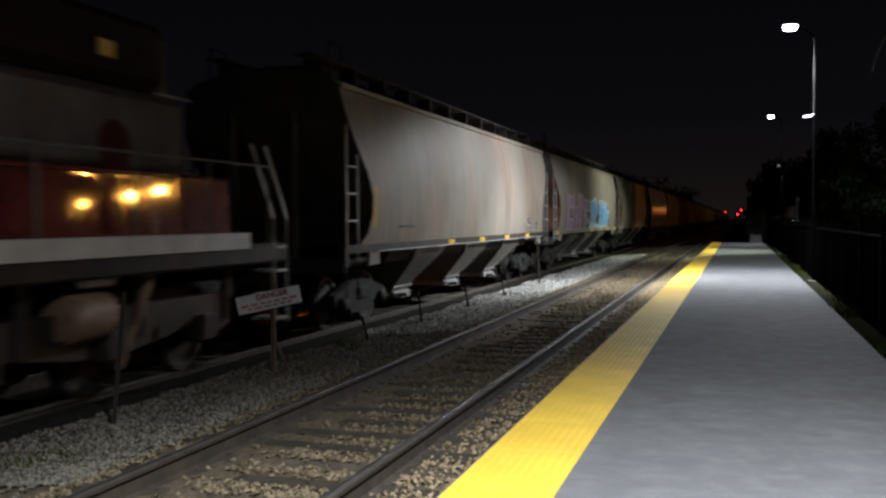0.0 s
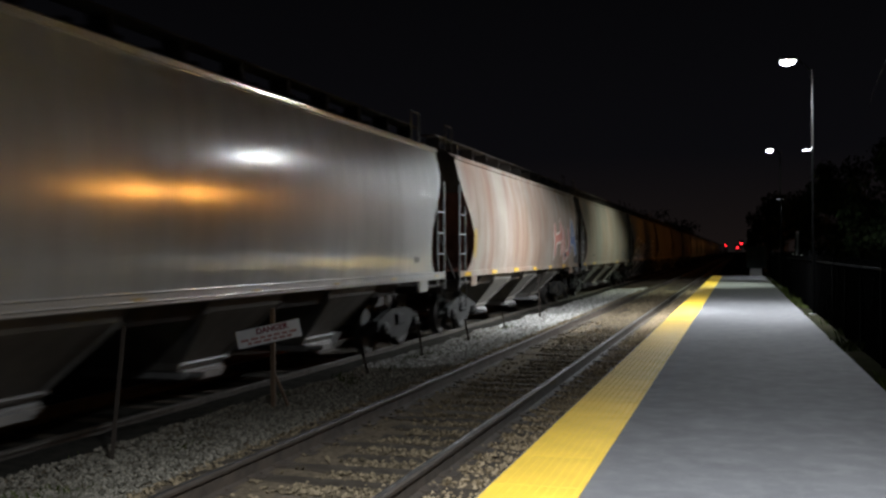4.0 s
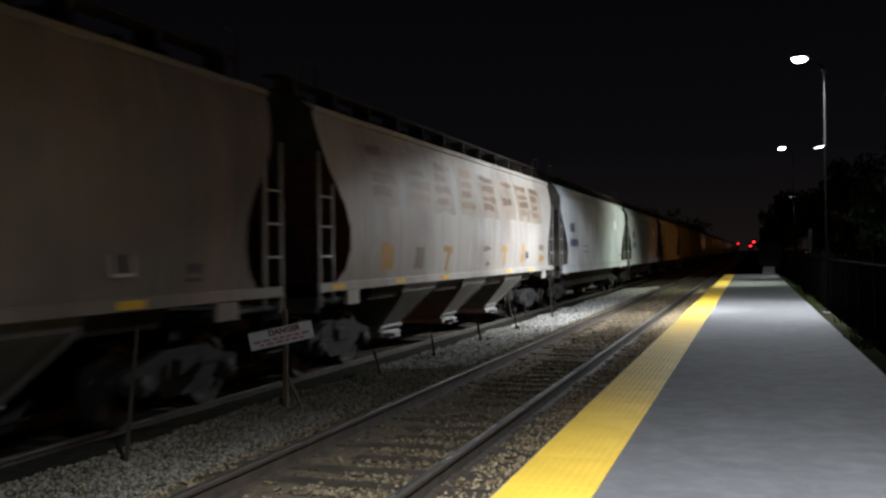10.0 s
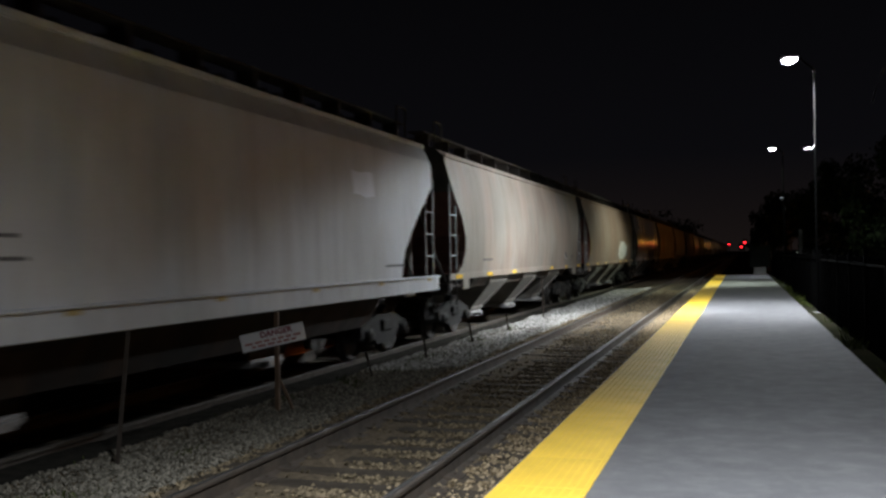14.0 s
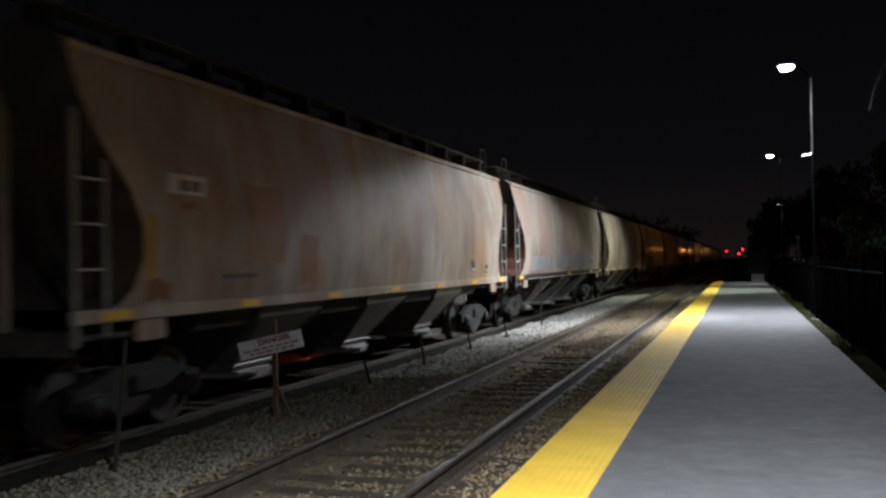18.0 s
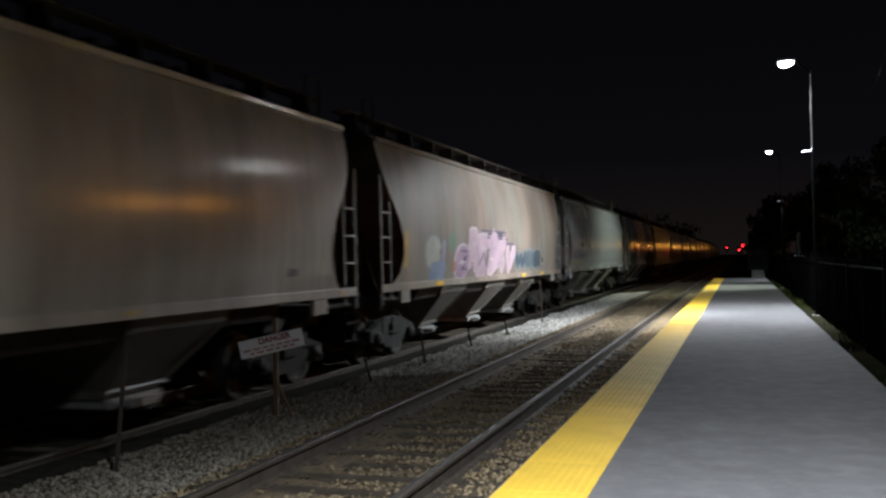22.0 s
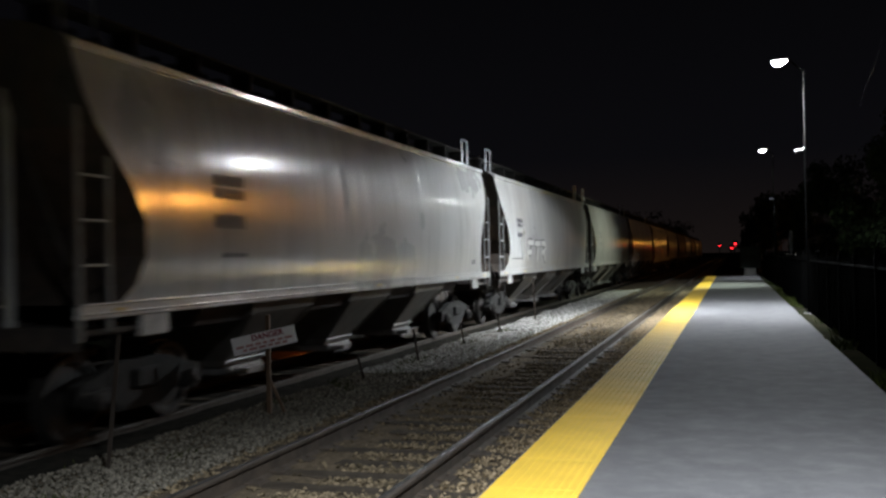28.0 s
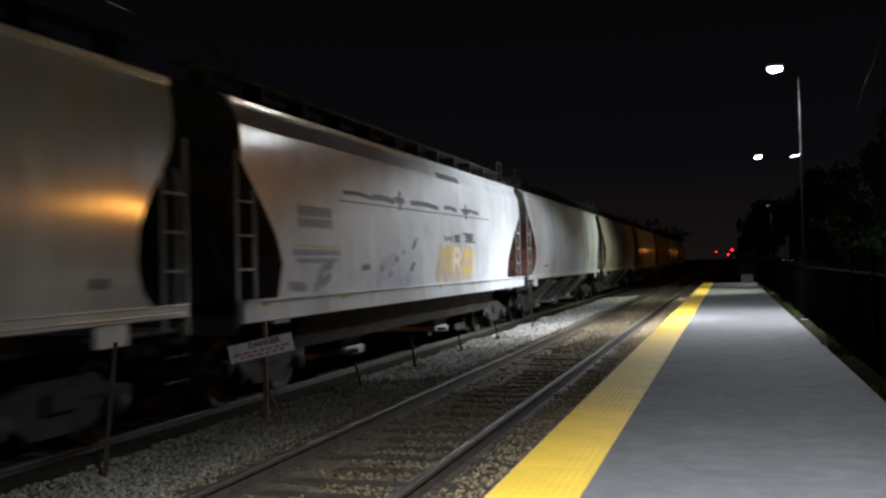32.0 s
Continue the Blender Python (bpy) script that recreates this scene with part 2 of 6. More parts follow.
M["emblem_red"] = material("faded_red_emblem", (0.10, 0.02, 0.018), 0.7, scale=3, spread=0.35, shine=0.1)
# radiator housing: a much darker red than the hood
M["loco_dark"] = material("dark_red_locomotive_paint", (0.009, 0.005, 0.005), 0.7, scale=2, spread=0.3, shine=0.15)
M["loco_truck"] = material("oily_cast_steel", (0.045, 0.036, 0.030), 0.45, 0.3, scale=5, spread=0.3, bump=0.25)
M["loco_white"] = material("grey_white_locomotive_paint", (0.17, 0.168, 0.18), 0.7, scale=2, spread=0.3, bump=0.02, streak=0.4, shine=0.1)
M["stripe_white"] = material("white_stripe_paint", (0.72, 0.71, 0.70), 0.5, scale=3, spread=0.2, bump=0.02, streak=0.25)
M["orange_lit_tan"] = material("orange_lit_casting", (0.34, 0.21, 0.14), 0.6, 0.1, second=(0.17, 0.10, 0.07), scale=7, spread=0.4, bump=0.3)
M["decal"] = material("lamp_reflection_decal", (0.80, 0.83, 0.90), 0.45, scale=2, spread=0.08, bump=0, shine=0.3)
M["glass"] = material("dark_cab_glass", (0.02, 0.02, 0.025), 0.08, bump=0)


# ---- building helpers ----
class Geo:
    """Collects vertices and faces of one mesh."""

    def __init__(self):
        self.v, self.f = [], []

    def add(self, verts, faces):
        k = len(self.v)
        self.v += [tuple(p) for p in verts]
        self.f += [tuple(i + k for i in f) for f in faces]
        return self

    def box(self, x0, x1, y0, y1, z0, z1, c=0.0, m=None):
        """A box with chamfered edges (c) and an optional pose."""
        cx, cy, cz = (x0 + x1) / 2, (y0 + y1) / 2, (z0 + z1) / 2
        hx, hy, hz = (x1 - x0) / 2, (y1 - y0) / 2, (z1 - z0) / 2
        if c <= 0:
            v = [(sx * hx, sy * hy, sz * hz) for sx in (-1, 1) for sy in (-1, 1) for sz in (-1, 1)]
            f = [(0, 1, 3, 2), (4, 6, 7, 5), (0, 4, 5, 1), (2, 3, 7, 6), (0, 2, 6, 4), (1, 5, 7, 3)]
        else:
            c = min(c, hx * 0.8, hy * 0.8, hz * 0.8)
            v, idx = [], {}
            for sx in (-1, 1):
                for sy in (-1, 1):
                    for sz in (-1, 1):
                        for a, p in enumerate(((hx, hy - c, hz - c), (hx - c, hy, hz - c), (hx - c, hy - c, hz))):
                            idx[sx, sy, sz, a] = len(v)
                            v.append((sx * p[0], sy * p[1], sz * p[2]))
            f = []
            for a in range(3):
                b_, c_ = (a + 1) % 3, (a + 2) % 3
                for s in (-1, 1):
                    q = []
                    for u, w in ((-1, -1), (1, -1), (1, 1), (-1, 1)):
                        k = [0, 0, 0]
                        k[a], k[b_], k[c_] = s, u, w
                        q.append(idx[(*k, a)])
                    f.append(tuple(q if s > 0 else q[::-1]))
                for u in (-1, 1):
                    for w in (-1, 1):
                        q = []
                        for s, ax in ((-1, b_), (1, b_), (1, c_), (-1, c_)):
                            k = [0, 0, 0]
                            k[a], k[b_], k[c_] = s, u, w
                            q.append(idx[(*k, ax)])
                        f.append(tuple(q if u * w > 0 else q[::-1]))
            for sx in (-1, 1):
                for sy in (-1, 1):
                    for sz in (-1, 1):
                        q = [idx[sx, sy, sz, a] for a in range(3)]
                        f.append(tuple(q if sx * sy * sz > 0 else q[::-1]))
        o = Vector((cx, cy, cz))
        pts = [o + Vector(p) for p in v]
        if m is not None:
            pts = [m @ p for p in pts]
        return self.add(pts, f)

    def rod(self, a, b, r, n=8, r2=None):
        """A round bar from a to b, tapering to r2."""
        a, b = Vector(a), Vector(b)
        q = (b - a).to_track_quat("Z", "Y")
        r2 = r if r2 is None else r2
        v = []
        for p, rr in ((a, r), (b, r2)):
            v += [p + q @ Vector((rr * math.cos(i * 2 * math.pi / n), rr * math.sin(i * 2 * math.pi / n), 0)) for i in range(n)]
        f = [(i, (i + 1) % n, n + (i + 1) % n, n + i) for i in range(n)] + [tuple(range(n))[::-1], tuple(range(n, 2 * n))]
        return self.add(v, f)

    def lathe(self, profile, axis="X", n=24, at=(0, 0, 0)):
        """Turns (radius, along) pairs about an axis."""
        v, f = [], []
        for r, h in profile:
            for i in range(n):
                c, s = r * math.cos(i * 2 * math.pi / n), r * math.sin(i * 2 * math.pi / n)
                p = (h, c, s) if axis == "X" else (c, h, s) if axis == "Y" else (c, s, h)
                v.append(Vector(p) + Vector(at))
        k = len(profile)
        for j in range(k - 1):
            f += [(j * n + i, j * n + (i + 1) % n, (j + 1) * n + (i + 1) % n, (j + 1) * n + i) for i in range(n)]
        f += [tuple(range(n))[::-1], tuple(range((k - 1) * n, k * n))]
        return self.add(v, f)

    def prism(self, outline, x0, x1, axis="X"):
        """An outline of (u, w) swept from x0 to x1 along an axis."""
        n = len(outline)
        place = (lambda h, u, w: (h, u, w)) if axis == "X" else (lambda h, u, w: (u, h, w)) if axis == "Y" else (lambda h, u, w: (u, w, h))
        v = [place(x0, u, w) for u, w in outline] + [place(x1, u, w) for u, w in outline]
        f = [(i, (i + 1) % n, n + (i + 1) % n, n + i) for i in range(n)] + [tuple(range(n))[::-1], tuple(range(n, 2 * n))]
        return self.add(v, f)

    def mesh(self, name, mat, smooth=False):
        me = bpy.data.meshes.new(name)
        me.from_pydata(self.v, [], self.f)
        bm = bmesh.new()
        bm.from_mesh(me)
        bmesh.ops.recalc_face_normals(bm, faces=bm.faces)
        bm.to_mesh(me)
        bm.free()
        me.materials.append(mat)
        if smooth:
            me.polygons.foreach_set("use_smooth", [True] * len(me.polygons))
            me.set_sharp_from_angle(angle=radians(38))
        return me


def raw_mesh(name, verts, faces, mat):
    me = bpy.data.meshes.new(name)
    me.from_pydata(verts, [], faces)
    me.materials.append(mat)
    return me


def empty(name, m=None):
    ob = new(name)
    ob.empty_display_size = 0.3
    if m is not None:
        ob.matrix_basis = m
    return ob


def part(name, data, parent, m=None, label=""):
    ob = new(name, data)
    ob.parent = parent
    if m is not None:
        ob.matrix_basis = m
    return tagged(ob, label)


def thing(name, data, label, category, m=None, group="", kind=""):
    ob = new(name, data)
    if m is not None:
        ob.matrix_basis = m
    return tagged(ob, label, category, group, kind)


# ---- ground, track beds, platform ----
g = Geo()
g.add([(-3000, -3000, -0.62), (3000, -3000, -0.62), (3000, 3000, -0.62), (-3000, 3000, -0.62)], [(0, 1, 2, 3)])
thing("ground", g.mesh("ground", M["ground"]), "dark dry ground with sparse grass beside the tracks", "ground", kind="structure")

BED = [(-11.5, -0.60), (-9.4, -0.53), (-8.95, -0.50), (-6.84, -0.50), (-6.79, -0.44), (-6.71, -0.40), (-6.60, -0.372), (-6.2, -0.378), (-5.75, -0.40), (-5.2, -0.375), (-4.6, -0.306), (-3.90, -0.300), (-3.78, -0.282), (-3.52, -0.283), (-3.36, -0.300), (-1.66, -0.300), (-1.58, -0.31)]


def bed_height(x):
    return float(np.interp(x, [p[0] for p in BED], [p[1] for p in BED]))


ys = list(np.concatenate([np.arange(-20, 45, 0.4), np.arange(45, 130, 2.0), np.arange(130, 700, 30.0)]))
xs = sorted({x for x, _ in BED} | set(np.arange(-11.0, -6.6, 0.35)) | set(np.arange(-6.55, -5.7, 0.09)) | set(np.arange(-5.6, -1.6, 0.35)))
bv, bf = [], []
for j, y in enumerate(ys):
    for x in xs:
        bv.append((x, y, bed_height(x) + 0.022 * noise.noise(Vector((x * 2.1, y * 2.1, 3))) - 0.01))
w = len(xs)
for j in range(len(ys) - 1):
    bf += [(j * w + i, j * w + i + 1, (j + 1) * w + i + 1, (j + 1) * w + i) for i in range(w - 1)]
bed = raw_mesh("ballast_bed", bv, bf, M["ballast"])
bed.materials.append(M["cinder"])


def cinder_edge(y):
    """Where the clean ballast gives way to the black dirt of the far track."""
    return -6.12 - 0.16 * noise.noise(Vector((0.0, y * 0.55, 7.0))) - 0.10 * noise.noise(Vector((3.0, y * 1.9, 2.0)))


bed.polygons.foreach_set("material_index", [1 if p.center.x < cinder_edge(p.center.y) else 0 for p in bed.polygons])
thing("ballast_bed", bed, "grey crushed stone ballast bed under two tracks, black dirt by the far one", "track bed", kind="structure")


def stones(name, count, x0, x1, y0, y1, seed, size, mat, label, thin):
    """Loose ballast: small broken blocks lying on the bed."""
    rng = np.random.default_rng(seed)
    base = np.array([(1, 0, 0), (-1, 0, 0), (0, 1, 0), (0, -1, 0), (0, 0, 1), (0, 0, -1)], float)
    faces = np.array([(0, 2, 4), (2, 1, 4), (1, 3, 4), (3, 0, 4), (2, 0, 5), (1, 2, 5), (3, 1, 5), (0, 3, 5)])
    u = rng.random(count)
    y = y0 + (y1 - y0) * u ** 1.5
    x = rng.uniform(x0, x1, count)
    keep = ~((np.abs(np.abs(x - TRACK1) - GAUGE / 2) < 0.09) & (rng.random(count) < 0.9))
    in_track = np.abs(x - TRACK1) < 1.25
    beyond = np.abs((y - 2.0 + 0.25) % 0.5 - 0.25) > 0.105
    keep &= ~(in_track & ~beyond & (rng.random(count) < thin))
    drift = -3.42 + 0.13 * np.sin(y * 0.9) + 0.08 * np.sin(y * 2.7 + 1.0)   # fine dirt lies along the left rail
    keep &= ~((x > -3.90) & (x < drift) & (rng.random(count) < 0.88))
    keep &= x > np.array([cinder_edge(v) for v in y]) + 0.04
    x, y = x[keep], y[keep]
    n = len(x)
    s = size * rng.uniform(0.55, 1.35, (n, 1, 1)) * (1 + 0.012 * np.maximum(y, 0))[:, None, None]
    v = base[None] * rng.uniform(0.6, 1.2, (n, 6, 1)) * s * np.array([1, 1, 0.75])
    a = rng.uniform(0, 6.3, n)
    c, q = np.cos(a)[:, None], np.sin(a)[:, None]
    vx, vy = v[:, :, 0] * c - v[:, :, 1] * q, v[:, :, 0] * q + v[:, :, 1] * c
    tilt = rng.uniform(-0.6, 0.6, (n, 1))
    vz = v[:, :, 2] + vx * tilt
    z = np.interp(x, [p[0] for p in BED], [p[1] for p in BED])
    out = np.stack([vx + x[:, None], vy + y[:, None], vz + z[:, None] + 0.010], 2).reshape(-1, 3)
    f = (faces[None] + (np.arange(n) * 6)[:, None, None]).reshape(-1, 3)
    return thing(name, raw_mesh(name, out.tolist(), f.tolist(), M[mat]), label, "gravel", kind="stuff")


stones("ballast_stones", 22000, -6.6, -4.45, 5.5, 24.0, 5, 0.020, "stones", "loose dirty brown-grey broken ballast stones between the tracks", 0.0)
# cleaner stones from y 15, paler still for the lamp's pool of light
stones("clean_stones", 17000, -6.5, -4.45, 15.0, 50.0, 8, 0.027, "clean_stones", "loose clean broken ballast stones between the tracks, paler for the lamp's light", 0.0)
stones("near_stones", 9000, -6.6, -4.45, -12.0, 5.8, 15, 0.021, "stones", "loose dirty brown-grey broken ballast stones between the tracks", 0.0)
stones("near_track_stones", 11500, -4.5, -2.26, -12.0, 4.8, 16, 0.021, "track_stones", "loose brownish broken ballast stones among the sleepers", 0.96)
stones("track_stones", 34000, -4.5, -2.26, 4.5, 46.0, 6, 0.021, "track_stones", "loose brownish broken ballast stones among the sleepers", 0.96)
stones("shoulder_stones", 17000, -2.27, -1.66, -6.0, 46.0, 26, 0.020, "shoulder_stones", "loose tan broken ballast stones below the platform edge", 0.5)

RAIL_FOOT = [(-0.076, -0.185), (0.076, -0.185), (0.076, -0.172), (0.012, -0.155), (0.010, -0.05), (0.034, -0.038), (0.036, -0.006),
             (0.028, 0.0), (-0.028, 0.0), (-0.036, -0.006), (-0.034, -0.038), (-0.010, -0.05), (-0.012, -0.155), (-0.076, -0.172)]
RAIL_HEAD = [(-0.037, -0.014), (-0.035, -0.007), (-0.029, -0.001), (-0.018, 0.002), (0.0, 0.003), (0.018, 0.002), (0.029, -0.001), (0.035, -0.007), (0.037, -0.014)]
RUNNING_BAND = [(-0.017, 0.001), (-0.014, 0.0045), (0.0, 0.0055), (0.014, 0.0045), (0.017, 0.001)]
SLEEPER = Geo().box(-1.30, 1.30, -0.115, 0.115, -0.35, -0.165, 0.012).mesh("sleeper", M["sleeper"])
PLATE = Geo().box(-0.18, 0.18, -0.09, 0.09, -0.168, -0.150, 0.004).mesh("tie_plate", M["rail_side"])
SPIKE = Geo().box(-0.016, 0.016, -0.016, 0.016, -0.17, -0.135, 0.004).mesh("spike", M["rail_side"])
for number, (cx, rz) in enumerate(((TRACK1, RAIL1), (TRACK2, RAIL2)), 1):
    track = tagged(empty("railway_track", pose(cx, 0, rz)), "rusty steel rails on weathered timber sleepers in ballast", "railway track", kind="structure")
    for s in (-1, 1):
        rail = part("rail", Geo().prism([(u + s * GAUGE / 2, w_) for u, w_ in RAIL_FOOT], -25, 420, "Y").mesh("rail", M["rail_side" if number == 1 else "rail_dusty"]), track)
        part("rail_head", Geo().prism([(u + s * GAUGE / 2, w_) for u, w_ in RAIL_HEAD], -25, 420, "Y").mesh("rail_head", M["rail_dull"], True), rail, label="dull brown rail head")
        # near track: the left band is coloured darker than the right
        if number == 1 or s < 0:
            part("running_band", Geo().prism([(u - s * 0.010 + s * GAUGE / 2, w_) for u, w_ in RUNNING_BAND], -25, 420, "Y").mesh("running_band", M["rail_top" if s > 0 or number == 2 else "rail_dark"], True), rail, label="polished bright running band")
    rng = random.Random(number)
    last_y = 74 if number == 1 else 60
    y = -18.0
    while y < last_y:
        sl = part("sleeper", SLEEPER, track, pose(rng.uniform(-0.04, 0.04), y + rng.uniform(-0.03, 0.03), rng.uniform(-0.02, 0.004), 0, 0, rng.uniform(-1.2, 1.2)))
        if number == 1 and -2 < y < 26:
            for s in (-1, 1):
                part("tie_plate", PLATE, sl, pose(s * GAUGE / 2, 0, 0.0))
                if y < 14:
                    for q in (-1, 1):
                        part("spike", SPIKE, sl, pose(s * GAUGE / 2 + q * 0.10, 0.05 * q, 0.0))
        y += 0.50

g = Geo().box(PLAT_L + 0.02, PLAT_R, -16, PLAT_END, -0.62, 0.0, 0.02)
platform = thing("platform", g.mesh("platform", M["concrete"]), "long grey concrete station platform with a yellow tactile edge", "platform", kind="structure")
part("platform_edge", Geo().box(PLAT_L - 0.02, PLAT_L + 0.016, -16, PLAT_END, -0.60, -0.012, 0.012).mesh("platform_edge", M["edge"]), platform, label="dark worn concrete edge")
TILE_W, TILE_L = 0.61, 0.915
tile = Geo().box(0, TILE_W, 0.003, TILE_L - 0.003, -0.006, 0.009, 0.003)
for i in range(10):
    for j in range(15):
        x, y = 0.0305 + i * 0.061, 0.0305 + j * 0.061
        lo = [(x + 0.014 * math.cos(k * math.pi / 3), y + 0.014 * math.sin(k * math.pi / 3), 0.009) for k in range(6)]
        hi = [(x + 0.007 * math.cos(k * math.pi / 3), y + 0.007 * math.sin(k * math.pi / 3), 0.0125) for k in range(6)]
        tile.add(lo + hi, [(k, (k + 1) % 6, 6 + (k + 1) % 6, 6 + k) for k in range(6)] + [(6, 7, 8, 9, 10, 11)])
tile = tile.mesh("tactile_tile", M["tactile"])
y = -3.0 - 14 * TILE_L
while y < PLAT_END - TILE_L:
    part("tactile_tile", tile, platform, pose(PLAT_L + 0.02, y, 0.0))
    y += TILE_L

# ---- freight train ----
def paint(name, colour, rough, streak, streak_colour=(0.16, 0.11, 0.08), second=None, coat=0.0, contrast=0.0, coat_rough=0.125, shift=0.0, clouds=None):
    """Hopper paint: stains, runs of dirt, and sheet metal that is never quite flat."""
    m = material(name, colour, rough + (0.04 if coat >= 0.25 else 0.0), second=second, scale=0.55, grain=25, spread=0.16, bump=0.04, streak=streak,
                 streak_colour=streak_colour, coat=min(1.0, 1.5 * coat), contrast=contrast, coat_rough=coat_rough, shift=shift, clouds=clouds, shine=min(1.0, 0.4 + 1.1 * coat))
    n, l = m.node_tree.nodes, m.node_tree.links
    c = next(x for x in n if x.type == "TEX_COORD")
    wide, wave = n.new("ShaderNodeTexNoise"), n.new("ShaderNodeTexWave")
    wide.inputs["Scale"].default_value, wide.inputs["Detail"].default_value = 0.9, 2.5
    wave.bands_direction, wave.inputs["Scale"].default_value = "Y", 0.13
    wave.inputs["Distortion"].default_value, wave.wave_profile = 0.0, "SAW"
    along = n.new("ShaderNodeMapping")
    along.inputs["Scale"].default_value = (1.0, 2.6, 0.30)
    l.new(c.outputs["Object"], along.inputs["Vector"])
    l.new(along.outputs[0], wide.inputs["Vector"]), l.new(c.outputs["Object"], wave.inputs["Vector"])
    seam = n.new("ShaderNodeMapRange")
    seam.inputs["From Min"].default_value, seam.inputs["From Max"].default_value = 0.0, 0.03
    l.new(wave.outputs["Fac"], seam.inputs["Value"])
    total = n.new("ShaderNodeMath")
    total.operation = "MULTIPLY_ADD"
    total.inputs[1].default_value = 0.10
    l.new(seam.outputs[0], total.inputs[0]), l.new(wide.outputs[0], total.inputs[2])
    b2 = n.new("ShaderNodeBump")
    b2.inputs["Strength"].default_value, b2.inputs["Distance"].default_value = 0.8, 0.08
    old = next(x for x in n if x.type == "BUMP")
    l.new(total.outputs[0], b2.inputs["Height"]), l.new(b2.outputs[0], old.inputs["Normal"])
    return m


ROUND = [(1.51, 1.45), (1.55, 1.65), (1.585, 1.95), (1.60, 2.3), (1.595, 2.65), (1.575, 2.95), (1.54, 3.25), (1.49, 3.55), (1.43, 3.82), (1.375, 4.04)]
FLAT = [(1.60, 1.40), (1.595, 1.65), (1.588, 1.95), (1.58, 2.3), (1.571, 2.65), (1.564, 2.95), (1.556, 3.25), (1.548, 3.55), (1.535, 3.74), (1.37, 4.06)]
ROOF = [(1.22, 4.17), (0.95, 4.27), (0.60, 4.34), (0.25, 4.375)]
IN_ROUND = [0.50, 0.78, 0.92, 0.90, 0.70, 0.42, 0.18, 0.05, 0.0, 0.0]
IN_FLAT_REAR = [1.92, 1.88, 1.70, 1.32, 0.88, 0.42, 0.0, 0.0, 0.0, 0.0]
IN_FLAT = [0.85, 0.97, 1.08, 0.92, 0.62, 0.30, 0.0, 0.0, 0.0, 0.0]


def side_x(shape, z):
    return float(np.interp(z, [p[1] for p in shape], [p[0] for p in shape]))


def body_mesh(shape, inward, half, mat, end_mat):
    """The closed shell: sides and roof swept along the car, its ends drawn in as slope sheets."""
    rear = IN_FLAT_REAR if shape is FLAT else inward
    ring = [(x, z, i, r) for (x, z), i, r in zip(shape, inward, rear)] + [(x, z, 0.0, 0.0) for x, z in ROOF]
    ring = ring + [(-x, z, i, r) for x, z, i, r in reversed(ring)]
    n, steps = len(ring), 26
    v, f, mats = [], [], []
    for k in range(steps + 1):
        a = k / steps
        v += [(x, -(half - i) * (1 - a) + (half - r) * a, z) for x, z, i, r in ring]
    for k in range(steps):
        for i in range(n - 1):
            f.append((k * n + i, k * n + i + 1, (k + 1) * n + i + 1, (k + 1) * n + i)), mats.append(0)
        f.append((k * n + n - 1, k * n, (k + 1) * n, (k + 1) * n + n - 1)), mats.append(2)
    # above z 3.1 the ends turn dark grey for the weaker light there
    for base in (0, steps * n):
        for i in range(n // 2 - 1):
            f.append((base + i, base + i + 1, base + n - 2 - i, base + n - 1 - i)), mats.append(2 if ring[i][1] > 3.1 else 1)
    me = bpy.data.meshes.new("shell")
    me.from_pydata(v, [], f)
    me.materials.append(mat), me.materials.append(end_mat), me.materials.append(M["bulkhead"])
    me.polygons.foreach_set("material_index", mats)
    bm = bmesh.new()
    bm.from_mesh(me)
    bmesh.ops.recalc_face_normals(bm, faces=bm.faces)
    bm.to_mesh(me)
    bm.free()
    me.polygons.foreach_set("use_smooth", [True] * len(me.polygons))
    me.set_sharp_from_angle(angle=radians(20 if shape is FLAT else 26))
    return me


WHEELSET = Geo()
for s in (-1, 1):
    WHEELSET.lathe([(0.10, s * 0.70), (0.30, s * 0.71), (0.36, s * 0.69), (0.485, s * 0.69), (0.485, s * 0.715), (0.457, s * 0.725), (0.452, s * 0.83),
                    (0.39, s * 0.83), (0.35, s * 0.78), (0.14, s * 0.80), (0.10, s * 0.86)], "X", 24)
WHEELSET.rod((-0.98, 0, 0), (0.98, 0, 0), 0.075, 10)
for s in (-1, 1):
    for a in range(3):
        WHEELSET.box(s * 1.11 - 0.012, s * 1.11 + 0.012, 0.04, 0.075, -0.018, 0.018, m=pose(0, 0, 0, a * 120))
    WHEELSET.lathe([(0.06, s * 0.96), (0.105, s * 0.97), (0.105, s * 1.09), (0.06, s * 1.11)], "X", 12)
WHEELSET = WHEELSET.mesh("wheelset", M["wheel"], True)

SIDE_FRAME = Geo()
SIDE_FRAME.prism([(-1.16, 0.42), (-1.16, 0.62), (-0.95, 0.66), (-0.45, 0.80), (0.45, 0.80), (0.95, 0.66), (1.16, 0.62), (1.16, 0.42), (1.05, 0.40),
                  (0.98, 0.52), (0.80, 0.53), (0.42, 0.26), (-0.42, 0.26), (-0.80, 0.53), (-0.98, 0.52), (-1.05, 0.40)], -0.065, 0.065)
for q in (-1, 1):
    SIDE_FRAME.box(-0.10, 0.10, q * 0.89 - 0.13, q * 0.89 + 0.13, 0.36, 0.56, 0.02)
SIDE_FRAME.box(-0.11, 0.13, -0.22, 0.22, 0.48, 0.70, 0.03)
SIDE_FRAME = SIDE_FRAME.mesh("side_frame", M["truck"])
SPRING = Geo()
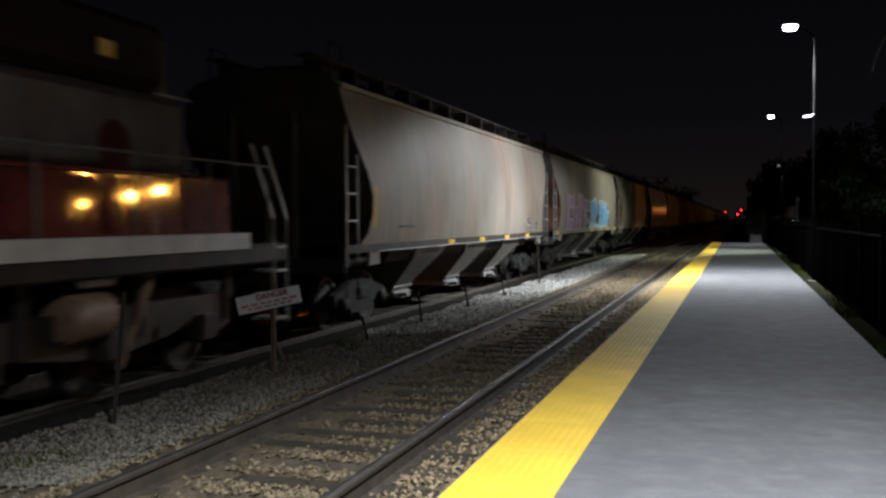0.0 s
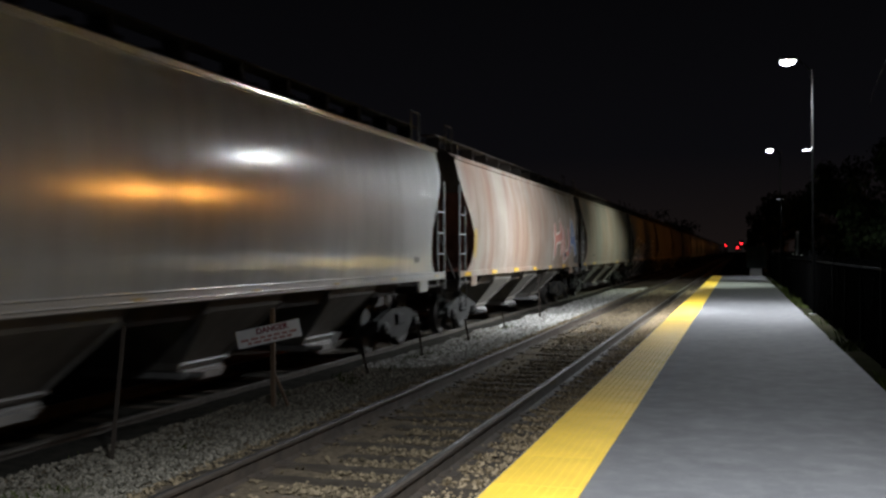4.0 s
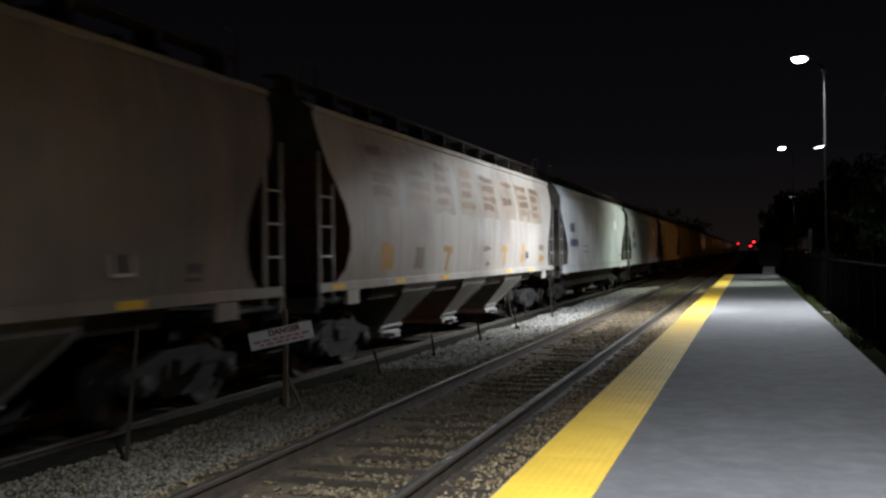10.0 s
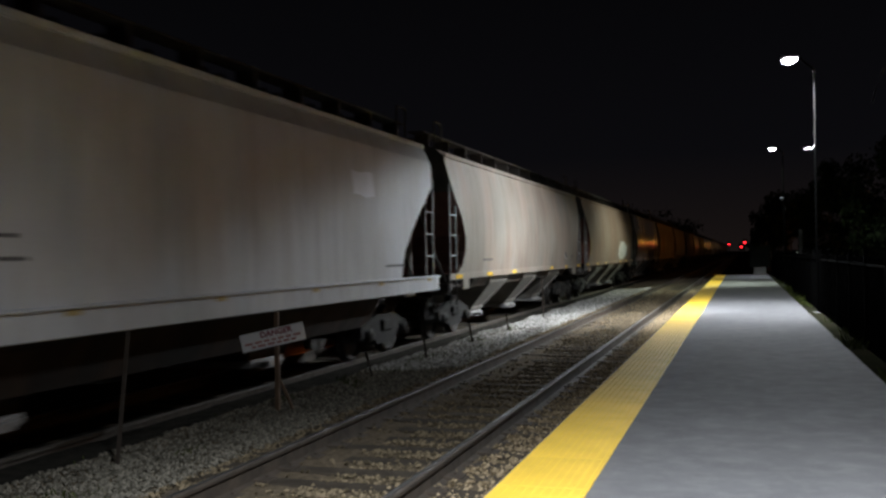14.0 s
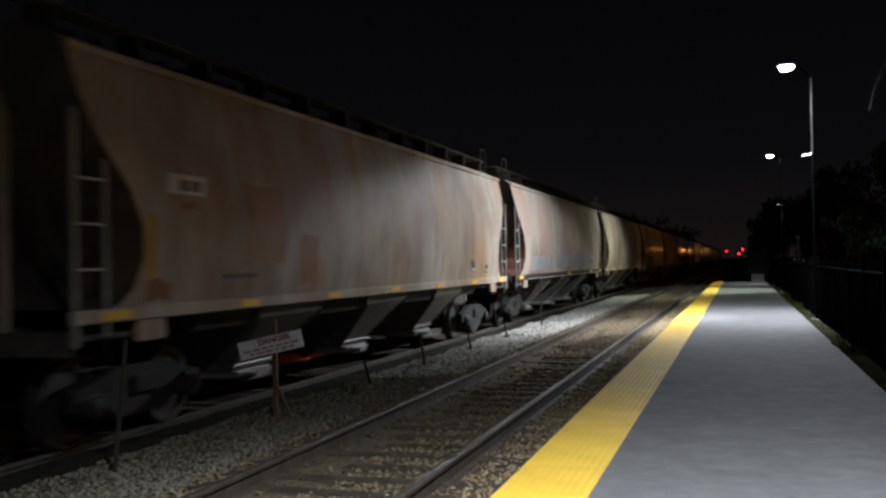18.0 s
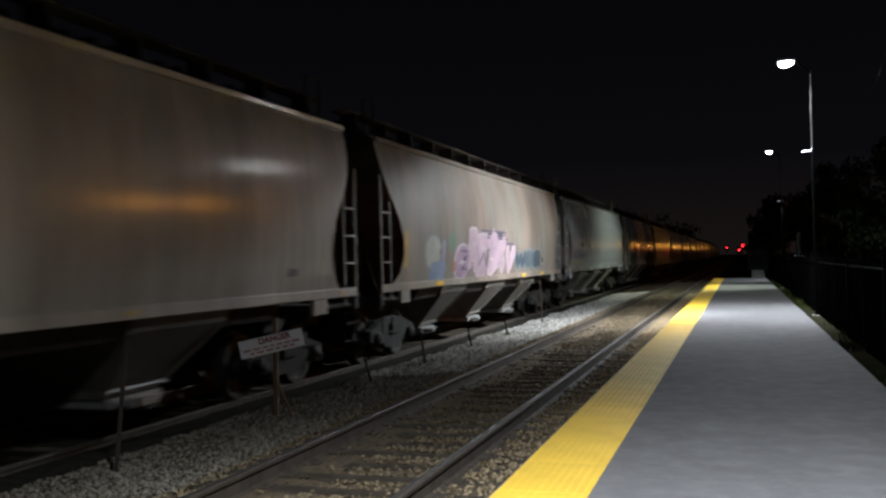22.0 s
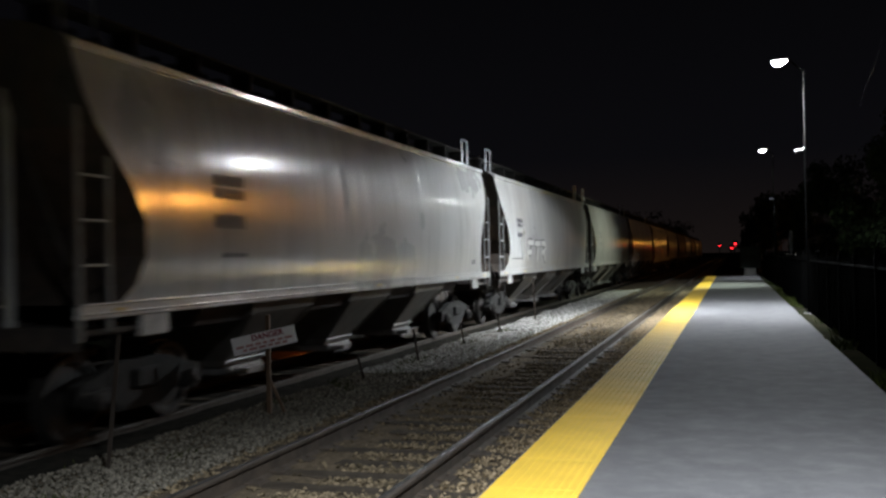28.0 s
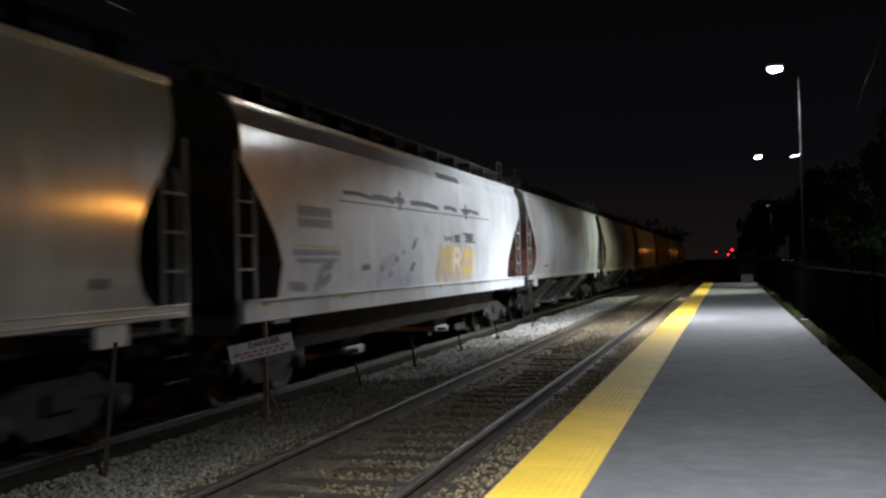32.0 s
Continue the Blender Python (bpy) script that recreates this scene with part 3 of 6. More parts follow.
for q in (-0.13, 0.0, 0.13):
    for k in range(5):
        SPRING.lathe([(0.035, 0), (0.06, 0.008), (0.06, 0.024), (0.035, 0.032)], "Z", 8, (0, q, 0.29 + 0.036 * k))
SPRING = SPRING.mesh("springs", M["under"])
BOLSTER = Geo().box(-1.05, 1.05, -0.19, 0.19, 0.50, 0.74, 0.04).box(-0.32, 0.32, -0.32, 0.32, 0.74, 0.92, 0.05).mesh("bolster", M["under"])
RUNG = Geo().rod((0, -0.24, 0), (0, 0.24, 0), 0.016, 6).mesh("rung", M["grey_rail"])
STILE_LONG = Geo().box(-0.02, 0.02, -0.032, 0.032, 1.12, 3.40, 0.006).mesh("ladder_stile", M["stile"])
STILE_SHORT = Geo().box(-0.02, 0.02, -0.028, 0.028, 1.20, 2.95, 0.006).mesh("ladder_stile", M["stile"])
REFLECTOR = Geo().box(-0.004, 0.006, -0.23, 0.23, -0.045, 0.045, 0.002).mesh("reflector", M["reflector"])
REFLECTOR_SMALL = Geo().box(-0.004, 0.006, -0.11, 0.11, -0.03, 0.03, 0.002).mesh("reflector", M["reflector_dull"])
# steps in dark steel for the shade below the sill
STEP = Geo().rod((0, -0.24, 0.62), (0, 0.24, 0.62), 0.014, 6).rod((0, 0.24, 0.62), (0, 0.24, 1.2), 0.014, 6).rod((0, -0.24, 0.62), (0, -0.24, 1.2), 0.014, 6).rod((0, -0.24, 0.90), (0, 0.24, 0.90), 0.014, 6).mesh("sill_step", M["truck"])
HATCH = Geo().box(-0.36, 0.36, -0.62, 0.62, 4.37, 4.50, 0.05)
HATCH.box(-0.42, 0.42, -0.05, 0.05, 4.49, 4.55, 0.01).box(-0.42, 0.42, -0.5, -0.42, 4.48, 4.54, 0.01).box(-0.42, 0.42, 0.42, 0.5, 4.48, 4.54, 0.01)
HATCH = HATCH.mesh("roof_hatch", M["under"])
BEARING = Geo().lathe([(0.125, -0.02), (0.125, 0.03), (0.10, 0.05), (0.06, 0.055), (0.055, 0.075), (0.02, 0.08)], "X", 14).mesh("bearing_cap", M["wheel"])
COUPLER = Geo().box(-0.10, 0.10, -0.45, 0.32, 0.72, 0.98, 0.04).box(-0.17, 0.17, 0.28, 0.55, 0.68, 1.00, 0.06).mesh("coupler", M["under"])
HOSE = Geo()
pts = [(0.35, 0.25, 0.80), (0.36, 0.34, 0.62), (0.34, 0.44, 0.50), (0.30, 0.55, 0.47)]
for a, b in zip(pts, pts[1:]):
    HOSE.rod(a, b, 0.025, 6)
HOSE = HOSE.mesh("air_hose", M["under"])
GRAB = Geo()
pts = [(0, 0, 4.15), (0, 0, 4.78), (0, 0.03, 4.81), (0, 0.47, 4.81), (0, 0.5, 4.78), (0, 0.5, 4.15)]
for a, b in zip(pts, pts[1:]):
    GRAB.rod(a, b, 0.018, 6)
GRAB_PALE = GRAB.mesh("roof_grab_rail", M["galvanised"])
GRAB = GRAB.mesh("roof_grab_rail", M["under"])


def chute_mesh(kind, mat):
    """One funnel under the body: side sheets drawn in steeply to a narrow outlet, with plain sheets."""
    g = Geo()
    top, low = (1.02, 0.56) if kind == "round" else (0.80, 0.52)
    levels = [(1.42, top, 1.47), (1.18, top * 0.93, 1.38), (0.50, low, 0.74), (0.40, low * 0.97, 0.71)]
    v = []
    for z, hy, hx in levels:
        v += [(-hx, -hy, z), (hx, -hy, z), (hx, hy, z), (-hx, hy, z)]
    f = [(0, 1, 2, 3), (12, 15, 14, 13)]
    for k in range(3):
        f += [(k * 4 + i, k * 4 + (i + 1) % 4, k * 4 + 4 + (i + 1) % 4, k * 4 + 4 + i) for i in range(4)]
    g.add(v, f)
    return g.mesh("hopper_chute", mat)


OUTLET = Geo().box(-0.78, 0.78, -0.50, 0.50, 0.28, 0.40, 0.02).box(0.78, 0.86, -0.30, 0.30, 0.26, 0.36, 0.01).rod((0.7, -0.38, 0.34), (1.02, -0.38, 0.34), 0.04, 8)
OUTLET = OUTLET.mesh("outlet_gate", M["outlet"])


def stroke(geo, shape, pts, width, lift, side=1, bend=True):
    """A painted stroke on a car's side through (y, z) points: a ribbon with rounded ends, lying on the sheet."""
    smooth = []
    for i in range(len(pts) - 1):
        n = max(4, math.ceil(math.hypot(pts[i + 1][0] - pts[i][0], pts[i + 1][1] - pts[i][1]) / 0.08))
        for k in range(n):
            a = k / n
            smooth.append((pts[i][0] * (1 - a) + pts[i + 1][0] * a, pts[i][1] * (1 - a) + pts[i + 1][1] * a))
    smooth.append(pts[-1])
    v = []
    for i, (y, z) in enumerate(smooth):
        a, b = smooth[max(0, i - 1)], smooth[min(len(smooth) - 1, i + 1)]
        d = Vector((b[0] - a[0], b[1] - a[1]))
        d = d.normalized() if d.length else Vector((1, 0))
        k = width / 2 * (0.62 if i in (0, len(smooth) - 1) else 1)
        for s in (-1, 0, 1):
            yy, zz = y - d.y * k * s, z + d.x * k * s
            v.append((side * (side_x(shape, zz) + lift), yy, zz))
    n = len(smooth)
    f = []
    for i in range(n - 1):
        f += [(3 * i, 3 * i + 1, 3 * i + 4, 3 * i + 3), (3 * i + 1, 3 * i + 2, 3 * i + 5, 3 * i + 4)]
    geo.add(v, f)


LETTERS = [[(0, 0), (0.2, 1), (0.5, 1), (0.8, 0), (0.65, 0.4), (0.15, 0.4)], [(0, 0), (0, 1), (0.45, 0.45), (0.85, 1), (0.85, 0)],
           [(0.8, 0.9), (0.3, 1), (0.05, 0.6), (0.05, 0.3), (0.35, 0), (0.8, 0.12)], [(0, 1), (0, 0), (0.02, 0.5), (0.75, 0.55), (0.75, 1), (0.75, 0)],
           [(0, 0), (0, 1), (0.6, 0.95), (0.65, 0.6), (0.1, 0.5), (0.75, 0)], [(0.7, 1), (0.05, 0.95), (0.05, 0.5), (0.6, 0.5), (0.05, 0.5), (0.05, 0.03), (0.7, 0)],
           [(0.7, 0.9), (0.3, 1), (0.1, 0.75), (0.6, 0.4), (0.6, 0.1), (0.05, 0.05)], [(0.1, 1), (0.1, 0.15), (0.4, 0), (0.75, 0.2), (0.75, 1)]]
GRAFFITI = {}


def spray(colour):
    if colour not in GRAFFITI:
        GRAFFITI[colour] = material("spray_paint", colour, 0.55, scale=1.5, grain=20, spread=0.25, bump=0)
    return GRAFFITI[colour]


def lettering(car, shape, y0, y1, z0, z1, count, fill, edge, seed, width=0.20, jitter=0.16):
    """Illegible sprayed letter forms with an outline, on the platform side."""
    rng = random.Random(seed)
    step = (y1 - y0) / count
    for i in range(count):
        form = LETTERS[rng.randrange(len(LETTERS))]
        h = (z1 - z0) * rng.uniform(0.8, 1.0)
        base = z0 + rng.uniform(0, (z1 - z0) * 0.15)
        pts = [(y0 + step * i + step * (0.08 + 0.95 * a) + rng.uniform(-jitter, jitter) * step, base + h * b + rng.uniform(-jitter, jitter) * 0.3) for a, b in form]
        owner = car
        if edge:
            g = Geo()
            stroke(g, shape, pts, width + 0.15, 0.005)
            owner = part("graffiti_outline", g.mesh("graffiti_outline", spray(edge)), car, label="sprayed outline of an illegible letter")
        g = Geo()
        stroke(g, shape, pts, width, 0.009 if edge else 0.006)
        part("graffiti_letter", g.mesh("graffiti_letter", spray(fill[i * len(fill) // count])), owner, label="sprayed illegible letter form")


BLOCKS = [[(0, .32, 0, 1), (.62, .95, 0, 1), (.2, .8, .75, 1), (.2, .8, .35, .55)], [(0, .32, 0, 1), (.62, .95, 0, .62), (.2, .8, .42, .65)],
          [(0, .95, .72, 1), (0, .3, 0, 1), (0, .9, 0, .28)], [(0, .32, 0, 1), (.1, .9, .72, 1), (.6, .92, .4, .95), (.1, .8, .38, .6), (.55, .95, 0, .35)],
          [(0, .3, .4, 1), (.05, .9, .75, 1), (.1, .8, .4, .62), (.6, .9, 0, .55), (0, .8, 0, .25)], [(0, .25, 0, 1), (.36, .6, 0, .9), (.72, .97, 0, 1), (.1, .9, .78, 1)],
          [(0, .32, 0, 1), (.62, .95, 0, 1), (.2, .8, 0, .27)], [(.3, .66, 0, 1), (0, 1, .74, 1)]]


def sprayed_patch(geo, shape, y0, y1, z0, z1, grow, lift, lean, rng):
    """A sprayed block with a wavy outline lying on the curved sheet."""
    ny, nz, i = 4, 4, len(geo.v)
    wave = [(rng.uniform(-0.035, 0.035), rng.uniform(-0.035, 0.035)) for _ in range(ny + 1)]
    v = []
    for a in range(ny + 1):
        for b in range(nz + 1):
            z = (z0 - grow + wave[a][0]) * (1 - b / nz) + (z1 + grow + wave[a][1]) * b / nz
            y = y0 - grow + (y1 - y0 + 2 * grow) * a / ny + lean * (z - z0) + 0.05 * math.sin(z * 5 + y0 * 3)
            v.append((side_x(shape, z) + lift, y, z))
    geo.add(v, [(a * (nz + 1) + b, (a + 1) * (nz + 1) + b, (a + 1) * (nz + 1) + b + 1, a * (nz + 1) + b + 1) for a in range(ny) for b in range(nz)])


def block_letters(car, shape, ends, low, high, count, fills, edge, seed, border=0.06):
    """Fat sprayed letter forms, illegible: ends (y0, y1); low and high run from the first to the last letter."""
    rng = random.Random(seed)
    step = (ends[1] - ends[0]) / count
    for i in range(count):
        k = i / max(1, count - 1)
        y, z0 = ends[0] + step * i, low[0] * (1 - k) + low[1] * k
        h = (high[0] * (1 - k) + high[1] * k - z0) * rng.uniform(0.85, 1.0)
        form, lean = BLOCKS[rng.randrange(len(BLOCKS))], rng.uniform(-0.12, 0.12)
        owner = car
        for layer, (colour, grow, lift) in enumerate(((edge, border, 0.004), (fills[i % len(fills)], 0.0, 0.014))):
            if colour is None:
                continue
            g, wobble = Geo(), random.Random(seed * 31 + i)
            for r, (a0, a1, b0, b1) in enumerate(form):
                sprayed_patch(g, shape, y + step * a0, y + step * a1 * 0.98, z0 + h * b0, z0 + h * b1, grow, lift + 0.0016 * r, lean, wobble)
            name = ("graffiti_outline", "graffiti_letter")[layer]
            owner = part(name, g.mesh(name, spray(colour)), owner, label=("sprayed outline of an illegible letter", "sprayed illegible letter form")[layer])


def arc(cy, cz, ry, rz, a0, a1, n=10):
    return [(cy + ry * math.cos(radians(a0 + (a1 - a0) * k / n)), cz + rz * math.sin(radians(a0 + (a1 - a0) * k / n))) for k in range(n + 1)]


# letter skeletons in a unit square
GLYPHS = {"hat": [[(0, 0), (0.18, 0.40), (0.45, 0.80), (0.68, 1), (0.80, 0.75), (0.92, 0.35), (1, 0.05)]], "o": [arc(0.5, 0.5, 0.5, 0.5, 0, 360, 14)],
          "m": [[(0, 0), (0, 1)], [(0, 0.8), (0.12, 1), (0.36, 1), (0.5, 0.8), (0.5, 0)], [(0.5, 0.8), (0.62, 1), (0.86, 1), (1, 0.8), (1, 0)]],
          "i": [[(0.5, 0), (0.5, 1)]], "n": [[(0, 0), (0, 0.7), (0.15, 0.95), (0.5, 1), (0.85, 0.95), (1, 0.7), (1, 0)]], "y": [[(0.1, 1), (0.1, 0.55), (0.5, 0.42), (0.9, 0.55)], [(0.9, 1), (0.9, 0.12), (0.4, 0)]],
          "a": [arc(0.45, 0.45, 0.45, 0.45, 20, 340, 12), [(0.95, 0.95), (0.95, 0)]], "h": [[(0, 0), (0, 1)], [(1, 0), (1, 1)], [(0, 0.5), (1, 0.5)]],
          "r": [[(0, 0), (0, 1), (0.6, 1), (0.9, 0.75), (0.6, 0.5), (0, 0.5)], [(0.45, 0.5), (1, 0)]], "e": [[(1, 1), (0, 1), (0, 0), (1, 0)], [(0, 0.5), (0.8, 0.5)]],
          "s": [[(1, 0.9), (0.5, 1), (0.05, 0.8), (0.2, 0.55), (0.85, 0.42), (0.95, 0.18), (0.5, 0), (0, 0.1)]], "f": [[(0, 0), (0, 1), (1, 1)], [(0, 0.52), (0.7, 0.52)]],
          "t": [[(0.5, 0), (0.5, 1)], [(0, 1), (1, 1)]], "k": [[(0, 0), (0, 1)], [(0.9, 1), (0.1, 0.48), (1, 0)]], "v": [[(0, 1), (0.5, 0), (1, 1)]],
          "z": [[(0, 1), (0.9, 0.95), (0.2, 0.55), (0.9, 0.5), (0.2, 0.05), (1, 0)]], "w": [[(0, 1), (0.25, 0), (0.5, 0.7), (0.75, 0), (1, 1)]]}


def sprayed_word(car, shape, letters, edge, width, border, lean=0.0):
    """Sprayed letters one by one: (glyph, y0, y1, z0, z1, fill); edge is the colour of the outline."""
    for i, (glyph, y0, y1, z0, z1, fill) in enumerate(letters):
        owner, base = car, 0.004 + 0.004 * (i % 2)
        for layer, (colour, w) in enumerate(((edge, width + 2 * border), (fill, width))):
            if colour is None:
                continue
            g, inset = Geo(), width / 2
            for k, line in enumerate(GLYPHS[glyph]):
                pts = [(y0 + inset + (y1 - y0 - 2 * inset) * a + lean * b * (z1 - z0), z0 + inset + (z1 - z0 - 2 * inset) * b) for a, b in line]
                stroke(g, shape, pts, w, base + 0.009 * layer + 0.0012 * k)
            name = ("graffiti_outline", "graffiti_letter")[layer]
            owner = part(name, g.mesh(name, spray(colour)), owner, label=("sprayed outline of an illegible letter", "sprayed illegible letter form")[layer])


def bars(car, shape, rows, mat=None, name="stencil_bar"):
    """Illegible stencilled lettering: rows of short bars (y, z, length, height)."""
    g = Geo()
    for y, z, length, h in rows:
        k = 0.0
        while k < length - 0.02:
            w = min(0.17, length - k)
            stroke(g, shape, [(y + k, z), (y + k + w * 0.8, z)], h, 0.005)
            k += w
    tagged(part(name, g.mesh(name, mat or M["dark_letter"]), car, label="small dark stencilled lettering"), kind="stuff")


SHELLS = {}


def hopper_car(index, start, end, kind, colour, rough, streak, streak_colour, end_mat, label, chutes=3, hatches=9, coat=0.0, second=None, sill=None, contrast=0.0, clouds=None):
    spacing = end - start
    half = spacing / 2 - 0.69
    shape, inward = (ROUND, IN_ROUND) if kind == "round" else (FLAT, IN_FLAT)
    car = tagged(empty("hopper_car"), label, "freight car", "cars of the freight train")
    mat = paint("hopper_paint", colour, rough, streak, streak_colour, second, min(1.0, coat * 1.6), contrast, 0.16, 1.0 + index, clouds)
    shell = part("shell", body_mesh(shape, inward, half, mat, M[end_mat]), car)
    key = ("sill", round(spacing, 1), kind, sill)
    x = side_x(shape, 1.4)
    if key not in SHELLS:
        low = 1.33 if kind == "round" else 1.17
        SHELLS[key] = [Geo().box(s * (x + 0.012) - 0.03, s * (x + 0.012) + 0.03, -half - 0.12, half + 0.12, low, 1.47, 0.012) for s in (-1, 1)]
        eave = shape[-1]
        SHELLS[key] += [Geo().box(s * (eave[0] + 0.015) - 0.035, s * (eave[0] + 0.015) + 0.035, -half, half, eave[1] - 0.04, eave[1] + 0.05, 0.014) for s in (-1, 1)]
    for g_ in SHELLS[key][:2]:
        b = part("side_sill", g_.mesh("side_sill", M[sill] if sill else mat), car)
    if coat > 0.2 and kind == "round":
        for z in (1.385, 1.475):
            part("sill_lip", Geo().rod((x + 0.042, -half - 0.1, z), (x + 0.042, half + 0.1, z), 0.014, 12).mesh("sill_lip", mat, True), car)
    if kind == "flat":
        part("sill_ledge", Geo().box(x - 0.01, x + 0.085, -half - 0.12, half + 0.12, 1.435, 1.462, 0.006).mesh("sill_ledge", mat), car, label="narrow ledge along the sill")
    if sill:
        # flange paler than the car: the highlight on its edge is coloured in
        part("sill_flange", Geo().box(x - 0.02, x + 0.075, -half + 1.3, half - 0.9, 1.325, 1.345, 0.006).mesh("sill_flange", M["grey_rail"]), car, label="thin flange under the sill, pale for its lit edge")
    for g_ in SHELLS[key][2:]:
        part("top_chord", g_.mesh("top_chord", mat), car)
    # reflectors along the sill
    rng = random.Random(index)
    count = 7
    for k in range(count):
        y = -half + 0.5 + (2 * half - 1.0) * k / (count - 1)
        if rng.random() < 0.75:
            part("reflector", REFLECTOR if coat == 0.0 and kind == "round" else REFLECTOR_SMALL, car, pose(x + 0.046, y, 1.40))
    # centre sill and end platforms
    part("centre_sill", Geo().box(-0.19, 0.19, -half - 0.05, half + 0.05, 0.95, 1.25, 0.02).mesh("centre_sill", M["under"]), car)
    platform_mesh = Geo().box(-1.48, 1.48, -0.06, 1.5, 1.16, 1.22, 0.015).box(-1.5, 1.5, -0.12, -0.04, 1.02, 1.26, 0.015)
    platform_mesh = platform_mesh.mesh("end_platform", M["under"])
    post = Geo().box(-0.04, 0.04, -0.05, 0.05, 1.2, 4.0, 0.01).mesh("corner_post", mat)
    brace = Geo().rod((-1.3, 0.35, 1.25), (-0.5, 0.2, 3.4), 0.035, 6).rod((1.3, 0.35, 1.25), (0.5, 0.2, 3.4), 0.035, 6).mesh("end_brace", M["under"])
    panel = Geo().box(-0.03, 0.03, 0.0, 0.50, 1.10, 1.42, 0.01).mesh("bolster_web", mat)
    wheel = []
    for q in (-1, 1):
        m = pose(0, q * half, 0, 0, 0, 0 if q < 0 else 180)
        part("end_platform", platform_mesh, car, m)
        part("coupler", COUPLER, car, pose(0, q * (half + 0.05), 0, 0, 0, 0 if q > 0 else 180))
        part("air_hose", HOSE, car, pose(0, q * (half + 0.05), 0, 0, 0, 0 if q > 0 else 180))
        part("end_brace", brace, car, m)
        for s in (-1, 1):
            part("corner_post", post, car, pose(s * 0.55, q * (half - 0.08), 0))
            part("bolster_web", panel, car, pose(s * 1.5, q * (half - 1.2) - (0.31), 0))
            long = part("ladder_stile", STILE_LONG, car, pose(s * 1.53, q * (half + 0.10), 0))
            short = part("ladder_stile", STILE_SHORT, car, pose(s * 1.53, q * (half - 0.36), 0))
            for z in (1.42, 1.86, 2.30, 2.74):
                part("rung", RUNG, long, pose(0, -q * 0.23, z))
            part("sill_step", STEP, car, pose(s * 1.53, q * (half - 0.13), 0, 0, 0, 0 if q < 0 else 180))
        truck = part("truck", BOLSTER, car, pose(0, q * (half - 1.55), 0))
        for s in (-1, 1):
            part("side_frame", SIDE_FRAME, truck, pose(s * 1.04, 0, 0))
            part("springs", SPRING, truck, pose(s * 1.04, 0, 0))
            for a in (-0.89, 0.89):
                part("bearing_cap", BEARING, truck, pose(s * 1.15, a, 0.457, 0, 0, 0 if s > 0 else 180), "worn steel bearing cap")
        for a in (-0.89, 0.89):
            ws = part("wheelset", WHEELSET, truck, pose(0, a, 0.457))
            wheel.append((ws, a))
    # hoppers and roof
    room = 2 * half - 5.6
    # belly prism between the trucks; the body's shade is in its dark colour
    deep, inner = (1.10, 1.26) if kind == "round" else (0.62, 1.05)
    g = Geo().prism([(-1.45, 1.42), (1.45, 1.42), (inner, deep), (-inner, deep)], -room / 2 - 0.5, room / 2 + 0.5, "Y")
    part("belly", g.mesh("belly", M["hopper"]), car, label="brown grimy lower slope sheets, darkened for the shade under the body")
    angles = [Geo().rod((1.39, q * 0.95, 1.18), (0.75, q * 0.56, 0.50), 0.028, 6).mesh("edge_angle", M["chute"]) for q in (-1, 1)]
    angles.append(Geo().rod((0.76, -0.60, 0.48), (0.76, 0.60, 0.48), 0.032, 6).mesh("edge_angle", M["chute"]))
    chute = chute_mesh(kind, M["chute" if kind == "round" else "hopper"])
    for k in range(chutes):
        c = part("hopper_chute", chute, car, pose(0, -room / 2 + room * (k + 0.5) / chutes, 0))
        part("outlet_gate", OUTLET, c, label="pale worn outlet gate")
        if kind == "round":
            for angle in angles:
                part("edge_angle", angle, c)
    for k in range(hatches):
        part("roof_hatch", HATCH, car, pose(0, -half + 1.3 + (2 * half - 2.6) * k / (hatches - 1), 0))
    for s in (-1, 1):
        g = Geo().box(s * 0.80 - 0.17, s * 0.80 + 0.17, -half - 0.1, half + 0.1, 4.545, 4.575, 0.006)
        for k in range(12):
            y = -half + 0.3 + (2 * half - 0.6) * k / 11
            g.box(s * 0.80 - 0.16, s * 0.80 + 0.16, y - 0.03, y + 0.03, 4.28, 4.55)
        part("running_board", g.mesh("running_board", M["truck" if coat > 0.2 else "under"]), car)
    for q in (-1, 1):
        for s in (-1, 1):
            part("roof_grab_rail", GRAB_PALE if coat > 0.2 else GRAB, car, pose(s * 1.1, q * (half - 0.25) - (0.5 if q > 0 else 0), 0))
    return car, shape, half, wheel


# boundaries between cars along the train, as passed at time zero
GAPS = [13.44, 31.34, 49.67, 67.97, 85.68, 103.18, 121.51, 139.79, 158.14, 176.5, 194.83, 212.95, 231.2, 249.2, 267.61, 286.12, 303.01, 321.47, 339.83,
        358.26, 376.82, 395.26, 413.81, 432.39, 450.49, 467.68, 484.84, 502.3, 519.44, 536.59, 554.79, 572.89, 591.09, 609.29, 627.49, 645.69, 663.89]
TAN, PALE, GREY, BROWN, WHITE, CREAM = (0.245, 0.222, 0.190), (0.345, 0.305, 0.262), (0.60, 0.615, 0.635), (0.23, 0.17, 0.132), (0.63, 0.65, 0.68), (0.69, 0.69, 0.675)
DUSK = (0.195, 0.178, 0.152)
DIRT, SOOT = (0.15, 0.12, 0.10), (0.09, 0.085, 0.08)
R, F = "round", "flat"
DULL = "dusty tan-grey covered hopper car with streaked curved sides"
